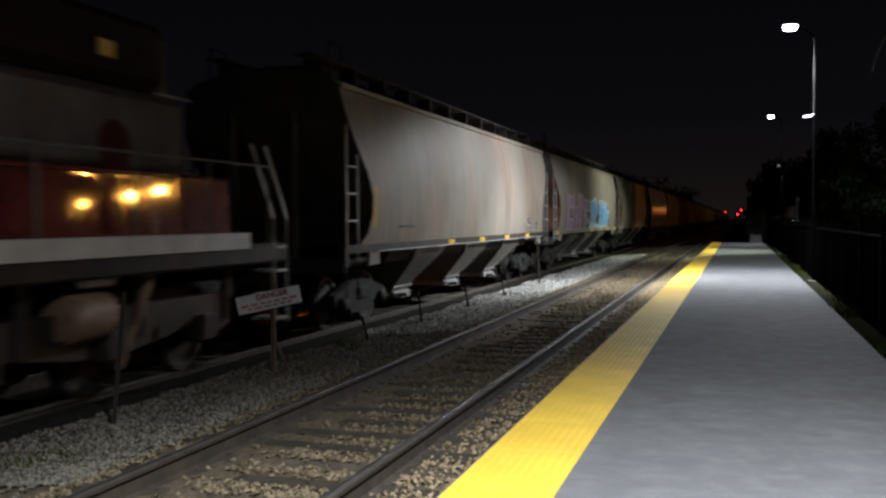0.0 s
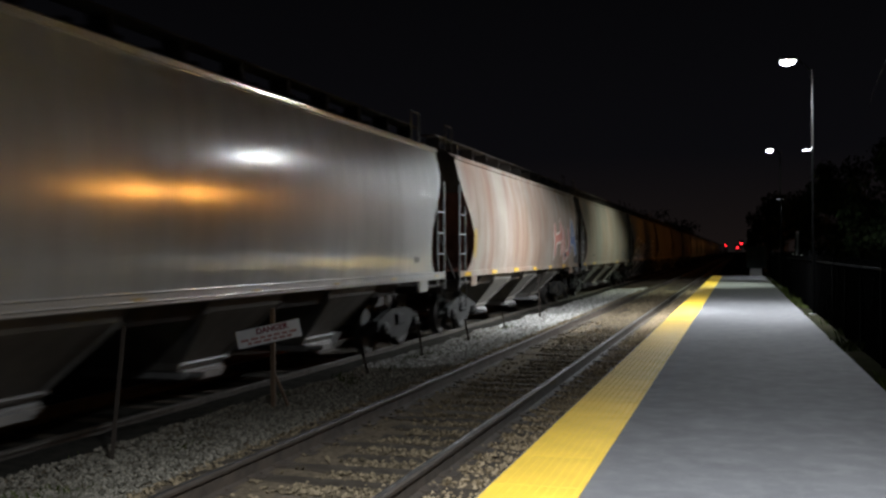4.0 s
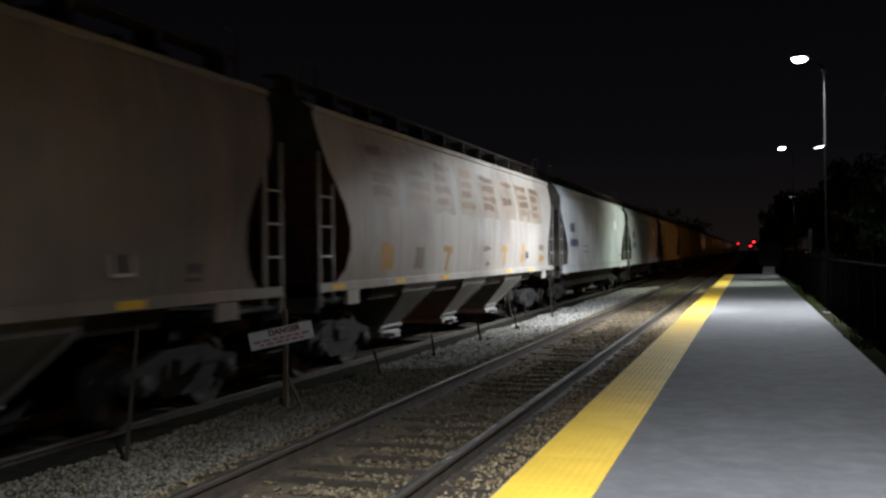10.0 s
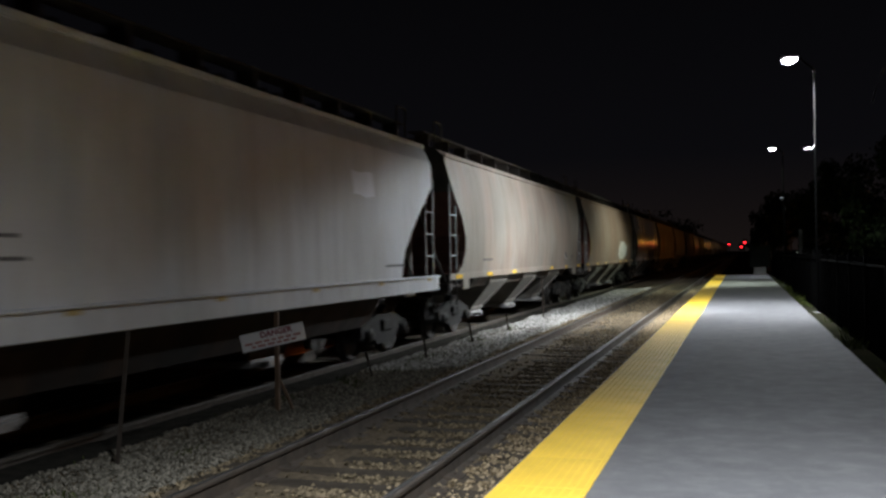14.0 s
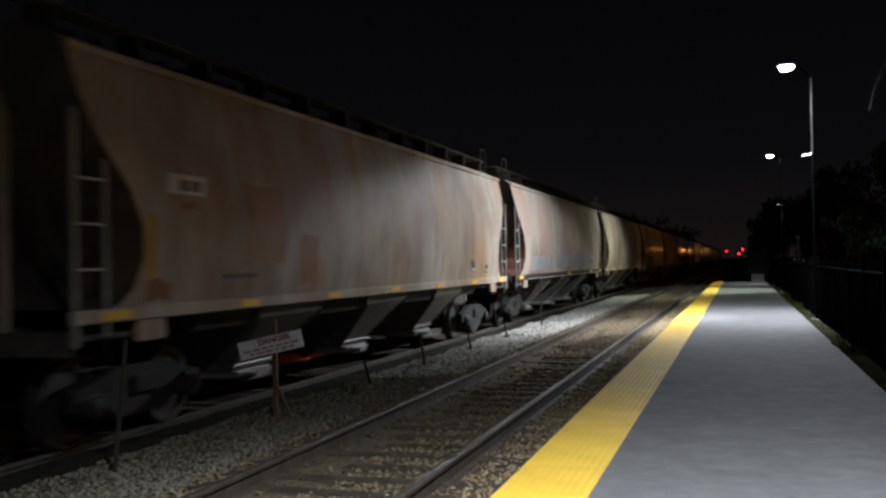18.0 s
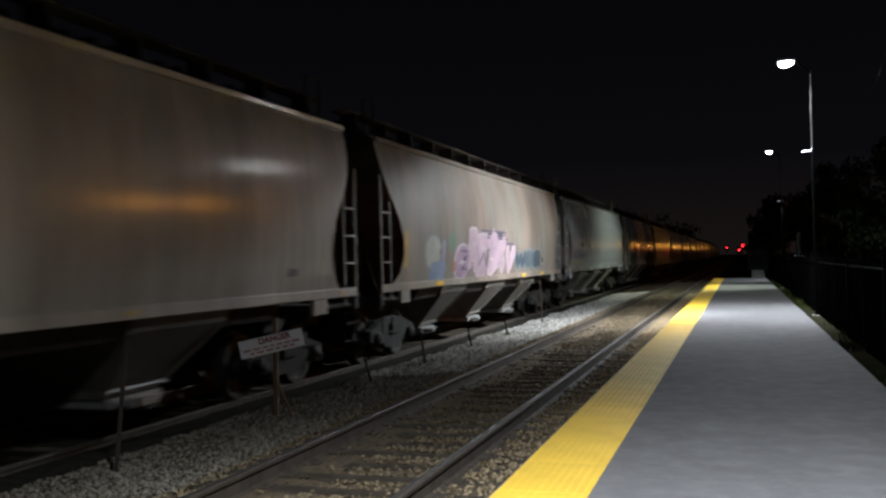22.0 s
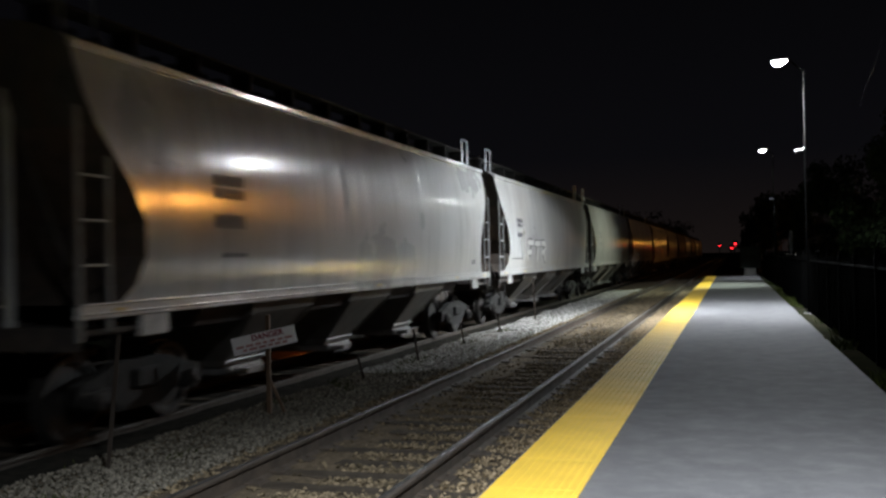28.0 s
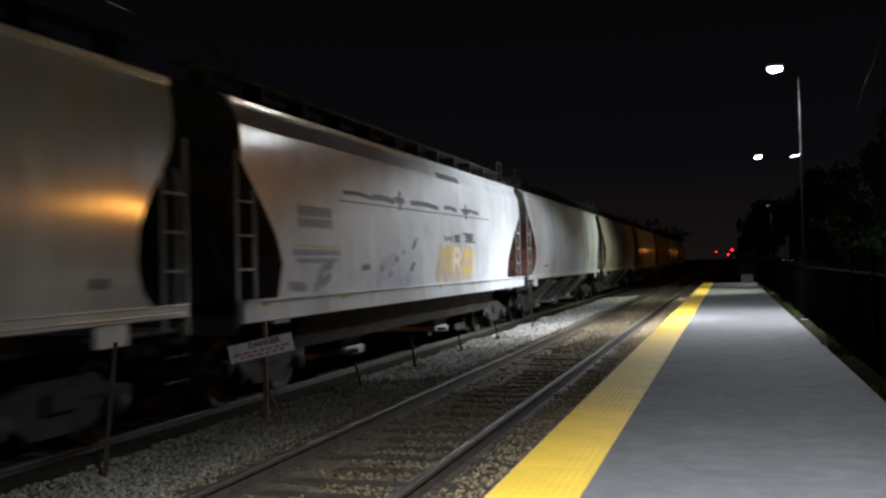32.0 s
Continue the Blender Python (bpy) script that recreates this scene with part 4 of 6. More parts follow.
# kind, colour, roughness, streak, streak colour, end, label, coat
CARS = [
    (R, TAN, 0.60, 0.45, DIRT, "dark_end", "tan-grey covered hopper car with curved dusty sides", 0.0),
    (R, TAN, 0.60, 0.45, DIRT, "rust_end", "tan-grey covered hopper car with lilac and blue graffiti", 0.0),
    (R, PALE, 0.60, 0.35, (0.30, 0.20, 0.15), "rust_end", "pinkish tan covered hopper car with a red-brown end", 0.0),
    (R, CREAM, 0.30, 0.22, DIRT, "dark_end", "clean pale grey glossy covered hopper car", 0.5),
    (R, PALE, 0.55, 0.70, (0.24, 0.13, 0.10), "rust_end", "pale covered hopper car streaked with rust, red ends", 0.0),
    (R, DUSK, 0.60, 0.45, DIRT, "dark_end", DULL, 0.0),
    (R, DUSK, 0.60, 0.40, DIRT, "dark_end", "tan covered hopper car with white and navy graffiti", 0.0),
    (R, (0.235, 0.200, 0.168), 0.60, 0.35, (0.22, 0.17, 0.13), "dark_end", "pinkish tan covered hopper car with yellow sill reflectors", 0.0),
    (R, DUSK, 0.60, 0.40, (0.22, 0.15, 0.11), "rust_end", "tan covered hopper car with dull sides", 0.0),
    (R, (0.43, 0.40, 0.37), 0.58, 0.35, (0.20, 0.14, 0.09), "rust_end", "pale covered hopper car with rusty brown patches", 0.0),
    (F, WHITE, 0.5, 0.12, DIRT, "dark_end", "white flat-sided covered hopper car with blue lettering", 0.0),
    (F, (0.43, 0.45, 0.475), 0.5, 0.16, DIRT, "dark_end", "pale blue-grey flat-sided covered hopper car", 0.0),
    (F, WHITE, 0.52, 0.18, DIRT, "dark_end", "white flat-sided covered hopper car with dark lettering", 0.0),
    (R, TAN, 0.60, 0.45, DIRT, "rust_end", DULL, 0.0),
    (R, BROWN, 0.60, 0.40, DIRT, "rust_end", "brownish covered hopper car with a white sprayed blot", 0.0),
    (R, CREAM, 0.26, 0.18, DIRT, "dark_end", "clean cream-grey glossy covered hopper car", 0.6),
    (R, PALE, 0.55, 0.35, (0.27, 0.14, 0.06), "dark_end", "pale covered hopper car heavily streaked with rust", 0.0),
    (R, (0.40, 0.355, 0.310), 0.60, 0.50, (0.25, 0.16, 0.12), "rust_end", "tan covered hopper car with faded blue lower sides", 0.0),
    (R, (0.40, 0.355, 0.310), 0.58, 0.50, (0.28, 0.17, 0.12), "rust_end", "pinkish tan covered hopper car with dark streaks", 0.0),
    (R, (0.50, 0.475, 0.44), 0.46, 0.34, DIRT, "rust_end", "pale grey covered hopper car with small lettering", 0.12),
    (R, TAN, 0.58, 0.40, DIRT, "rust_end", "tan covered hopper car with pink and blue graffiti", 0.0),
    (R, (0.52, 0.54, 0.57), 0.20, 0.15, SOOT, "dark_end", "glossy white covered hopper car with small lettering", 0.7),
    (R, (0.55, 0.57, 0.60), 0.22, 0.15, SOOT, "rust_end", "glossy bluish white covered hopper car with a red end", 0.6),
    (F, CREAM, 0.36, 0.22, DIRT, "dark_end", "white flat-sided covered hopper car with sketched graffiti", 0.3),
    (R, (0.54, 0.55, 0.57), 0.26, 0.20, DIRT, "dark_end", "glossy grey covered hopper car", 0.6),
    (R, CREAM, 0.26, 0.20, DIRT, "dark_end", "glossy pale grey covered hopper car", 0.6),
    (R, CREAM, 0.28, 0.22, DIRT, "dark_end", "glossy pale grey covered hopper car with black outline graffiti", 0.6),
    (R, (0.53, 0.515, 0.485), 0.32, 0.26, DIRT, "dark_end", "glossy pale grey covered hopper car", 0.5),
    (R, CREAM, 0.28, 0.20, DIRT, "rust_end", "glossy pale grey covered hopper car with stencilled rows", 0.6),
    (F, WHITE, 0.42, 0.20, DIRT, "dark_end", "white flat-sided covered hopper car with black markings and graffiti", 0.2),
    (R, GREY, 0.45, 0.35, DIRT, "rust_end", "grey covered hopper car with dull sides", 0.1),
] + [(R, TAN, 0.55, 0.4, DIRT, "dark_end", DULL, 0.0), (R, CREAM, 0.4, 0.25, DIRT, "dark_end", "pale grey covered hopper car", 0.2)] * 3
# stains of the dull cars: colour, amount, scale, upright stretch
GRIME, OXIDE, OCHRE, PINKISH, CHALK = (0.15, 0.105, 0.08), (0.20, 0.085, 0.035), (0.34, 0.17, 0.05), (0.34, 0.22, 0.17), (0.56, 0.52, 0.47)
STAINS = {i: ((GRIME, 0.75, 0.5, 1.6), (PINKISH, 0.5, 0.8, 2.5)) for i in (0, 1, 2, 5, 6, 7, 8, 13, 20, 31, 33, 35)}
STAINS.update({4: ((OXIDE, 0.7, 0.7, 4.0), (GRIME, 0.6, 0.5, 1.5)), 9: ((GRIME, 0.5, 0.5, 2.5), ((0.42, 0.41, 0.41), 0.5, 0.7, 0.7)),
               14: ((OXIDE, 0.5, 0.5, 2.0), (GRIME, 0.7, 0.4, 1.5)), 16: ((CHALK, 0.5, 0.7, 1.6), (OCHRE, 0.6, 0.5, 1.5), (GRIME, 0.8, 0.6, 1.3), (OXIDE, 0.5, 1.1, 1.8)),
               17: ((PINKISH, 0.7, 0.6, 3.0), (GRIME, 0.85, 0.45, 1.2)), 18: ((PINKISH, 0.7, 0.7, 2.5), (GRIME, 0.8, 0.5, 1.4)),
               10: ((DIRT, 0.35, 0.5, 2.0), ((0.36, 0.37, 0.40), 0.5, 0.9, 1.2)), 11: (((0.40, 0.40, 0.38), 0.5, 0.5, 1.3), ((0.42, 0.38, 0.33), 0.2, 0.8, 1.5)),
               12: (((0.40, 0.40, 0.38), 0.5, 0.45, 1.4), ((0.44, 0.38, 0.32), 0.2, 0.7, 1.5)), 29: (((0.40, 0.40, 0.42), 0.6, 0.8, 0.8), (DIRT, 0.25, 0.5, 2.5)), 19: ((GRIME, 0.4, 0.5, 3.0),), 30: ((GRIME, 0.6, 0.5, 2.0),)})
BLOT = 2.1
PLACARD = Geo().box(-0.006, 0.006, -0.18, 0.18, -0.125, 0.125, 0.003).mesh("placard", M["grey_rail"])
PLACARD_FACE = Geo().box(0.006, 0.009, -0.145, 0.145, -0.09, 0.10, 0.001).mesh("placard_face", M["dark_letter"])
TRAIN = []
for i, spec in enumerate(CARS[:len(GAPS) - 1]):
    kind, colour, rough, streak, runs, end_mat, label, coat = spec
    car, shape, half, wheel = hopper_car(i, GAPS[i], GAPS[i + 1], kind, colour, rough, streak, runs, end_mat, label, coat=coat,
                                         chutes=2 if kind == F else 3, sill="hopper" if i in (0, 17) else None, clouds=STAINS.get(i, ((DIRT, 0.3, 0.5, 2.5),)))
    if kind == R and coat == 0.0:
        placard = part("placard", PLACARD, car, pose(side_x(shape, 1.81) + 0.015, 4.66 if i == 9 else 5.15, 1.81, 0, -6), "white-framed dark placard")
        part("placard_face", PLACARD_FACE, placard)
    if i == 16:
        sign_plate = part("placard", Geo().box(-0.006, 0.006, -0.37, 0.37, -0.11, 0.11, 0.003).mesh("placard", M["stripe_white"]), car, pose(side_x(shape, 2.79) + 0.012, -6.82, 2.79, 0, 4), "white placard with dark boxes")
        for y0, y1 in ((-0.13, -0.01), (0.04, 0.11), (0.15, 0.27)):
            part("placard_face", Geo().box(0.006, 0.009, y0, y1, -0.07, 0.05, 0.001).mesh("placard_face", M["dark_letter"]), sign_plate)
        g = Geo()
        for k, (y0, y1, z0, z1) in enumerate(((-6.9, -6.55, 2.50, 2.62), (-7.5, -7.05, 1.53, 1.72), (-5.5, -4.4, 1.9, 2.9), (-3.9, -3.3, 1.6, 2.3))):
            sprayed_patch(g, shape, y0, y1, z0, z1, 0.0, 0.004, 0.0, random.Random(70 + k))
        part("rust_patch", g.mesh("rust_patch", spray((0.26, 0.115, 0.03))), car, label="orange rust patches")
    if kind == R and coat == 0.0 and i % 2 == 0:
        g = Geo()
        stroke(g, shape, [(-half + 1.05, 1.75), (-half + 1.02, 2.10), (-half + 1.05, 2.45)], 0.22, 0.006)
        part("yellow_patch", g.mesh("yellow_patch", spray((0.45, 0.29, 0.05))), car, label="faded yellow painted patch")
    TRAIN.append((car, (GAPS[i] + GAPS[i + 1]) / 2, wheel))
    if i == 1:
        block_letters(car, shape, (-6.1, -1.3), (1.50, 1.50), (2.85, 2.75), 4, [(0.40, 0.27, 0.40), (0.33, 0.23, 0.36)], (0.58, 0.46, 0.56), 3)
        blue, ink = (0.13, 0.33, 0.63), (0.018, 0.02, 0.035)
        g = Geo()
        for k, (y0, y1, z0, z1) in enumerate(((0.0, 1.2, 1.66, 2.45), (1.0, 2.5, 1.7, 2.3), (2.4, 3.6, 1.64, 2.36), (3.5, 5.0, 1.60, 2.20))):
            sprayed_patch(g, shape, y0, y1, z0, z1, 0.0, 0.0025 + 0.0004 * k, 0.05, random.Random(80 + k))
        part("graffiti_field", g.mesh("graffiti_field", spray((0.16, 0.27, 0.46))), car, label="dull blue sprayed ground")
        g = Geo()
        for k in range(4):
            stroke(g, shape, [(-2.25 + 0.12 * k, 1.72 + 0.27 * k), (-0.45 - 0.05 * k, 1.70 + 0.27 * k)], 0.28, 0.004)
        part("graffiti_field", g.mesh("graffiti_field", spray(ink)), car, label="black sprayed field")
        sprayed_word(car, shape, [("s", -2.2, -1.5, 1.62, 2.1, (0.50, 0.50, 0.54)), ("w", -1.55, -0.6, 1.60, 2.05, (0.50, 0.50, 0.54)), ("e", -2.0, -1.3, 2.15, 2.6, (0.48, 0.48, 0.52)), ("z", -1.35, -0.55, 2.15, 2.62, (0.48, 0.48, 0.52))], None, 0.085, 0.0)
        g = Geo()
        for k, (z, w_) in enumerate(((1.50, 0.14), (1.62, 0.16), (1.75, 0.14))):
            stroke(g, shape, [(-0.55 + 0.1 * k, z), (2.2, z + 0.02), (5.30 - 0.1 * k, z)], w_, 0.004 + 0.001 * k)
        part("graffiti_base", g.mesh("graffiti_base", spray((0.30, 0.46, 0.57))), car, label="pale aqua sprayed base band")
        forms = [[(-0.32, 0.35, 1.74, 2.58), (0.22, 0.78, 1.98, 2.70), (0.66, 1.12, 1.70, 2.60)], [(2.16, 2.72, 1.62, 2.64), (2.60, 3.20, 1.86, 2.50), (3.06, 3.46, 1.60, 2.60)],
                 [(3.62, 4.02, 1.58, 2.34)], [(4.12, 4.62, 1.60, 2.56), (4.50, 5.08, 1.56, 2.16)]]
        for k, form in enumerate(forms):
            owner = car
            for grow, lift, tint, text in ((0.085, 0.0055, (0.60, 0.58, 0.66), "pale lilac sprayed outline"), (0.0, 0.0105, blue, "blue sprayed block letter")):
                rng, g = random.Random(90 + k), Geo()
                for n_, (y0, y1, z0, z1) in enumerate(form):
                    sprayed_patch(g, shape, y0, y1, z0, z1, grow, lift + 0.0006 * n_, (-0.10, 0.14, 0.05)[n_], rng)
                owner = part("graffiti_letter", g.mesh("graffiti_letter", spray(tint)), owner, label=text)
        sprayed_word(car, shape, [("i", 1.22, 1.98, 1.80, 2.80, (0.075, 0.085, 0.115))], (0.50, 0.49, 0.54), 0.50, 0.07)
        sprayed_word(car, shape, [("o", 1.10, 2.15, 1.66, 2.08, (0.025, 0.045, 0.075))], (0.42, 0.45, 0.50), 0.34, 0.05)
        g = Geo()
        for y, z, w_ in ((0.32, 1.72, 0.24), (2.98, 1.80, 0.16), (4.4, 1.66, 0.12)):
            stroke(g, shape, [(y, z - 0.12), (y + 0.08, z + 0.14)], w_, 0.020)
        part("graffiti_patch", g.mesh("graffiti_patch", spray((0.34, 0.28, 0.06))), car, label="ochre sprayed patches")
        g = Geo()
        for y, z in ((0.95, 1.84), (2.45, 2.0), (5.2, 1.7)):
            stroke(g, shape, [(y - 0.14, z), (y + 0.14, z + 0.06)], 0.2, 0.019)
        part("graffiti_patch", g.mesh("graffiti_patch", spray((0.42, 0.17, 0.11))), car, label="coral sprayed patches")
    elif i == 4:
        lettering(car, shape, 3.2, 7.4, 1.7, 3.0, 3, [(0.55, 0.22, 0.18), (0.16, 0.25, 0.50)], (0.72, 0.70, 0.68), 8, 0.26)
    elif i == 6:
        navy, steel, sage, slate = (0.032, 0.040, 0.085), (0.06, 0.068, 0.10), (0.09, 0.115, 0.115), (0.085, 0.088, 0.125)
        g = Geo()
        for k, (y0, y1, z0, z1) in enumerate(((-6.6, -3.2, 1.48, 2.10), (-3.6, -0.2, 1.46, 2.45), (-0.6, 2.9, 1.48, 2.40), (2.5, 6.3, 1.50, 2.45))):
            sprayed_patch(g, shape, y0, y1, z0, z1, 0.0, 0.002 + 0.0006 * k, 0.06, random.Random(60 + k))
        part("graffiti_field", g.mesh("graffiti_field", spray((0.30, 0.30, 0.325))), car, label="thin pale sprayed ground")
        g = Geo()
        stroke(g, shape, [(-7.0, 1.74), (-5.75, 1.74)], 0.26, 0.004)
        part("graffiti_bar", g.mesh("graffiti_bar", spray(steel)), car, label="dark sprayed bar")
        g = Geo()
        for z, w_ in ((1.93, 0.07), (1.80, 0.03), (1.52, 0.15)):
            stroke(g, shape, [(-7.05, z), (-6.4, z + 0.02), (-5.6, z + 0.01)], w_, 0.010)
        part("graffiti_bar", g.mesh("graffiti_bar", spray((0.55, 0.56, 0.58))), car, label="pale sprayed bars")
        sprayed_word(car, shape, [("hat", -6.05, -4.0, 1.93, 2.72, navy)], (0.66, 0.68, 0.74), 0.36, 0.085)
        sprayed_word(car, shape, [("o", -5.55, -4.25, 1.46, 2.14, navy), ("m", -4.12, -2.72, 1.46, 2.56, navy), ("i", -2.66, -1.84, 1.46, 2.66, sage), ("y", -1.76, -0.72, 1.46, 2.68, slate),
                                  ("a", -0.80, 0.26, 1.44, 2.10, navy)], (0.72, 0.74, 0.80), 0.30, 0.085)
        sprayed_word(car, shape, [("h", 0.40, 1.40, 1.48, 2.54, steel), ("r", 1.52, 2.42, 1.50, 2.58, navy), ("e", 2.52, 3.36, 1.52, 2.60, steel), ("s", 3.46, 4.72, 1.54, 2.62, navy),
                                  ("z", 4.92, 6.15, 1.60, 2.64, slate)], (0.78, 0.80, 0.85), 0.24, 0.085)
    elif i == 9:
        rng = random.Random(9)
        for col in range(8):
            y0 = -6.75 + 1.75 * col + rng.uniform(-0.2, 0.2)
            g = Geo()
            sprayed_patch(g, shape, y0 - 0.1, y0 + 1.35, 2.72, 3.72, 0.0, 0.003, -0.1, rng)
            part("faded_letter", g.mesh("faded_letter", spray((0.31, 0.26, 0.21))), car, label="faded brown painted letter ground")
            for row in range(4):
                if rng.random() < 0.72:
                    z0, a, b = 2.88 + 0.23 * row, rng.uniform(0, 0.2), rng.uniform(0.75, 1.3)
                    g = Geo()
                    sprayed_patch(g, shape, y0 + a, y0 + b, z0, z0 + rng.uniform(0.10, 0.17), 0.0, 0.007, rng.uniform(-0.2, 0.1), rng)
                    part("rust_mark", g.mesh("rust_mark", spray(rng.choice(((0.20, 0.135, 0.09), (0.25, 0.175, 0.12), (0.16, 0.11, 0.075))))), car, label="dark brown letter bar")
        for y0, y1, z0, z1, tint in ((-6.3, -5.7, 1.62, 2.05, 0), (-4.6, -4.1, 1.60, 2.0, 1), (-2.9, -2.3, 1.9, 2.02, 0), (-2.7, -2.5, 1.55, 1.95, 0), (0.2, 0.85, 1.93, 2.05, 1), (0.45, 0.8, 1.58, 1.66, 1),
                                     (1.88, 2.45, 1.92, 2.04, 0), (2.03, 2.25, 1.57, 1.94, 0), (4.05, 4.35, 1.90, 2.12, 0), (3.92, 4.3, 1.62, 1.86, 0), (6.2, 6.85, 1.95, 2.10, 1), (6.3, 6.9, 1.62, 1.80, 0)):
            g = Geo()
            sprayed_patch(g, shape, y0, y1, z0, z1, 0.0, 0.004, 0.1, rng)
            part("ochre_patch", g.mesh("ochre_patch", spray(((0.40, 0.23, 0.06), (0.17, 0.13, 0.10))[tint])), car, label="ochre and brown painted patch")
    elif i in (10, 11, 12):
        # decal panel; its bright base colour paints in the lamp's reflection
        g = Geo()
        sprayed_patch(g, shape, 4.20, 5.10, 2.88, 3.27, 0.0, 0.005, 0.0, random.Random(i))
        part("glossy_decal", g.mesh("glossy_decal", M["decal"]), car, label="smooth panel with a lamp's reflection in its pale colour")
        bars(car, shape, [(-6.84, 2.74, 1.05, 0.33), (-6.86, 2.21, 1.6, 0.29)], spray((0.07, 0.075, 0.16)))
        bars(car, shape, [(-4.2, 2.1, 1.0, 0.04), (-4.2, 1.9, 1.1, 0.04), (5.6, 1.7, 0.9, 0.05)])
    elif i == 14:
        g = Geo()
        for k, (y0, y1, z0, z1) in enumerate(((0.0, 2.6, 1.62, 2.30), (0.3, 2.2, 1.52, 2.44), (-0.4, 1.2, 1.70, 2.14), (1.6, 3.0, 1.75, 2.22))):
            sprayed_patch(g, shape, y0 + BLOT, y1 + BLOT, z0, z1, 0.0, 0.004 + 0.0016 * k, 0.1, random.Random(k))
        part("white_blot", g.mesh("white_blot", spray((0.55, 0.53, 0.50))), car, label="white sprayed blot")
    elif i == 17:
        for k, (y0, y1, z0, z1) in enumerate(((-6.6, -3.4, 1.58, 2.02), (-2.6, 0.4, 1.62, 2.10), (1.0, 3.2, 1.56, 2.24), (3.6, 5.6, 1.60, 2.05))):
            g = Geo()
            sprayed_patch(g, shape, y0, y1, z0, z1, 0.0, 0.004, 0.1, random.Random(40 + k))
            part("faded_band", g.mesh("faded_band", spray((0.27, 0.265, 0.29))), car, label="faded bluish painted band")
    elif i == 20:
        pink, mauve, teal, ink = (0.50, 0.36, 0.43), (0.36, 0.24, 0.34), (0.06, 0.085, 0.11), (0.10, 0.08, 0.13)
        sprayed_word(car, shape, [("o", -6.35, -5.35, 1.72, 2.36, (0.40, 0.39, 0.35))], (0.30, 0.32, 0.34), 0.30, 0.04)
        sprayed_word(car, shape, [("i", -5.45, -5.0, 1.60, 2.42, (0.24, 0.25, 0.33)), ("s", -6.2, -4.9, 1.42, 1.86, (0.20, 0.26, 0.38)), ("o", -4.85, -4.30, 2.05, 2.48, (0.14, 0.22, 0.16)),
                                  ("i", -4.75, -4.1, 1.50, 1.98, (0.40, 0.20, 0.10))], None, 0.26, 0.0, 0.1)
        sprayed_word(car, shape, [("a", -4.35, -3.1, 1.46, 2.24, mauve), ("r", -3.3, -2.3, 1.50, 2.58, pink), ("e", -2.45, -1.45, 1.48, 2.46, pink), ("s", -1.6, -0.5, 1.50, 2.58, pink),
                                  ("k", -0.65, 0.40, 1.48, 2.56, pink), ("v", 0.25, 1.45, 1.50, 2.36, pink)], (0.58, 0.48, 0.54), 0.30, 0.06, 0.12)
        sprayed_word(car, shape, [("z", -4.0, -2.9, 1.62, 2.10, ink), ("w", -2.6, -1.4, 1.70, 2.20, ink), ("v", -0.9, 0.1, 1.62, 2.30, ink), ("t", 0.2, 1.2, 1.7, 2.3, ink), ("z", -2.2, 0.6, 2.36, 2.60, ink)], None, 0.055, 0.0, 0.15)
        sprayed_word(car, shape, [("w", 1.4, 2.9, 1.56, 2.18, teal), ("o", 2.7, 3.9, 1.60, 2.12, (0.11, 0.14, 0.16)), ("s", 3.8, 5.0, 1.60, 2.12, teal)], (0.20, 0.235, 0.25), 0.26, 0.05)
    elif i == 23:
        bars(car, shape, [(-5.6, 2.9, 1.4, 0.30), (-5.6, 2.3, 1.5, 0.22)])
        lettering(car, shape, -3.0, 6.4, 1.6, 2.2, 8, [(0.26, 0.24, 0.20)], None, 55, 0.07, 0.3)
    elif i == 26:
        bare = (0.57, 0.565, 0.54)
        sprayed_word(car, shape, [("f", -4.80, -3.86, 1.58, 2.36, bare), ("t", -3.80, -2.76, 1.56, 2.34, bare), ("r", -2.70, -1.74, 1.60, 2.36, bare)], (0.04, 0.04, 0.045), 0.17, 0.04)
        bars(car, shape, [(-6.15, 2.90, 0.8, 0.13), (-6.15, 2.76, 0.8, 0.10), (-6.15, 2.48, 0.7, 0.15), (-6.8, 1.80, 1.5, 0.05), (-3.9, 2.74, 0.12, 0.06), (-3.9, 2.46, 0.12, 0.06)])
    elif i == 29:
        g = Geo()
        for y, z, n_, h in ((-5.1, 3.07, 1.3, 0.07), (-3.8, 3.07, 1.2, 0.11), (-1.7, 3.09, 1.9, 0.10), (0.6, 3.11, 1.0, 0.09), (2.0, 3.12, 1.6, 0.08)):
            stroke(g, shape, [(y, z), (y + n_ * 0.5, z + 0.02), (y + n_, z - 0.02)], h, 0.006)
        stroke(g, shape, [(-5.3, 2.93), (4.6, 3.00)], 0.025, 0.006)
        for y in (-2.35, 2.35):
            stroke(g, shape, [(y, 2.90), (y + 0.03, 3.28)], 0.17, 0.008)
            stroke(g, shape, [(y - 0.28, 3.10), (y + 0.30, 3.10)], 0.12, 0.010)
        part("painted_flight_line", g.mesh("painted_flight_line", spray((0.05, 0.05, 0.06))), car, label="black painted line with dashes")
        bars(car, shape, [(-6.8, 2.70, 1.25, 0.17), (-6.8, 2.53, 1.25, 0.15), (-7.0, 2.09, 1.7, 0.10), (-6.9, 1.97, 1.5, 0.08)], spray((0.14, 0.14, 0.16)))
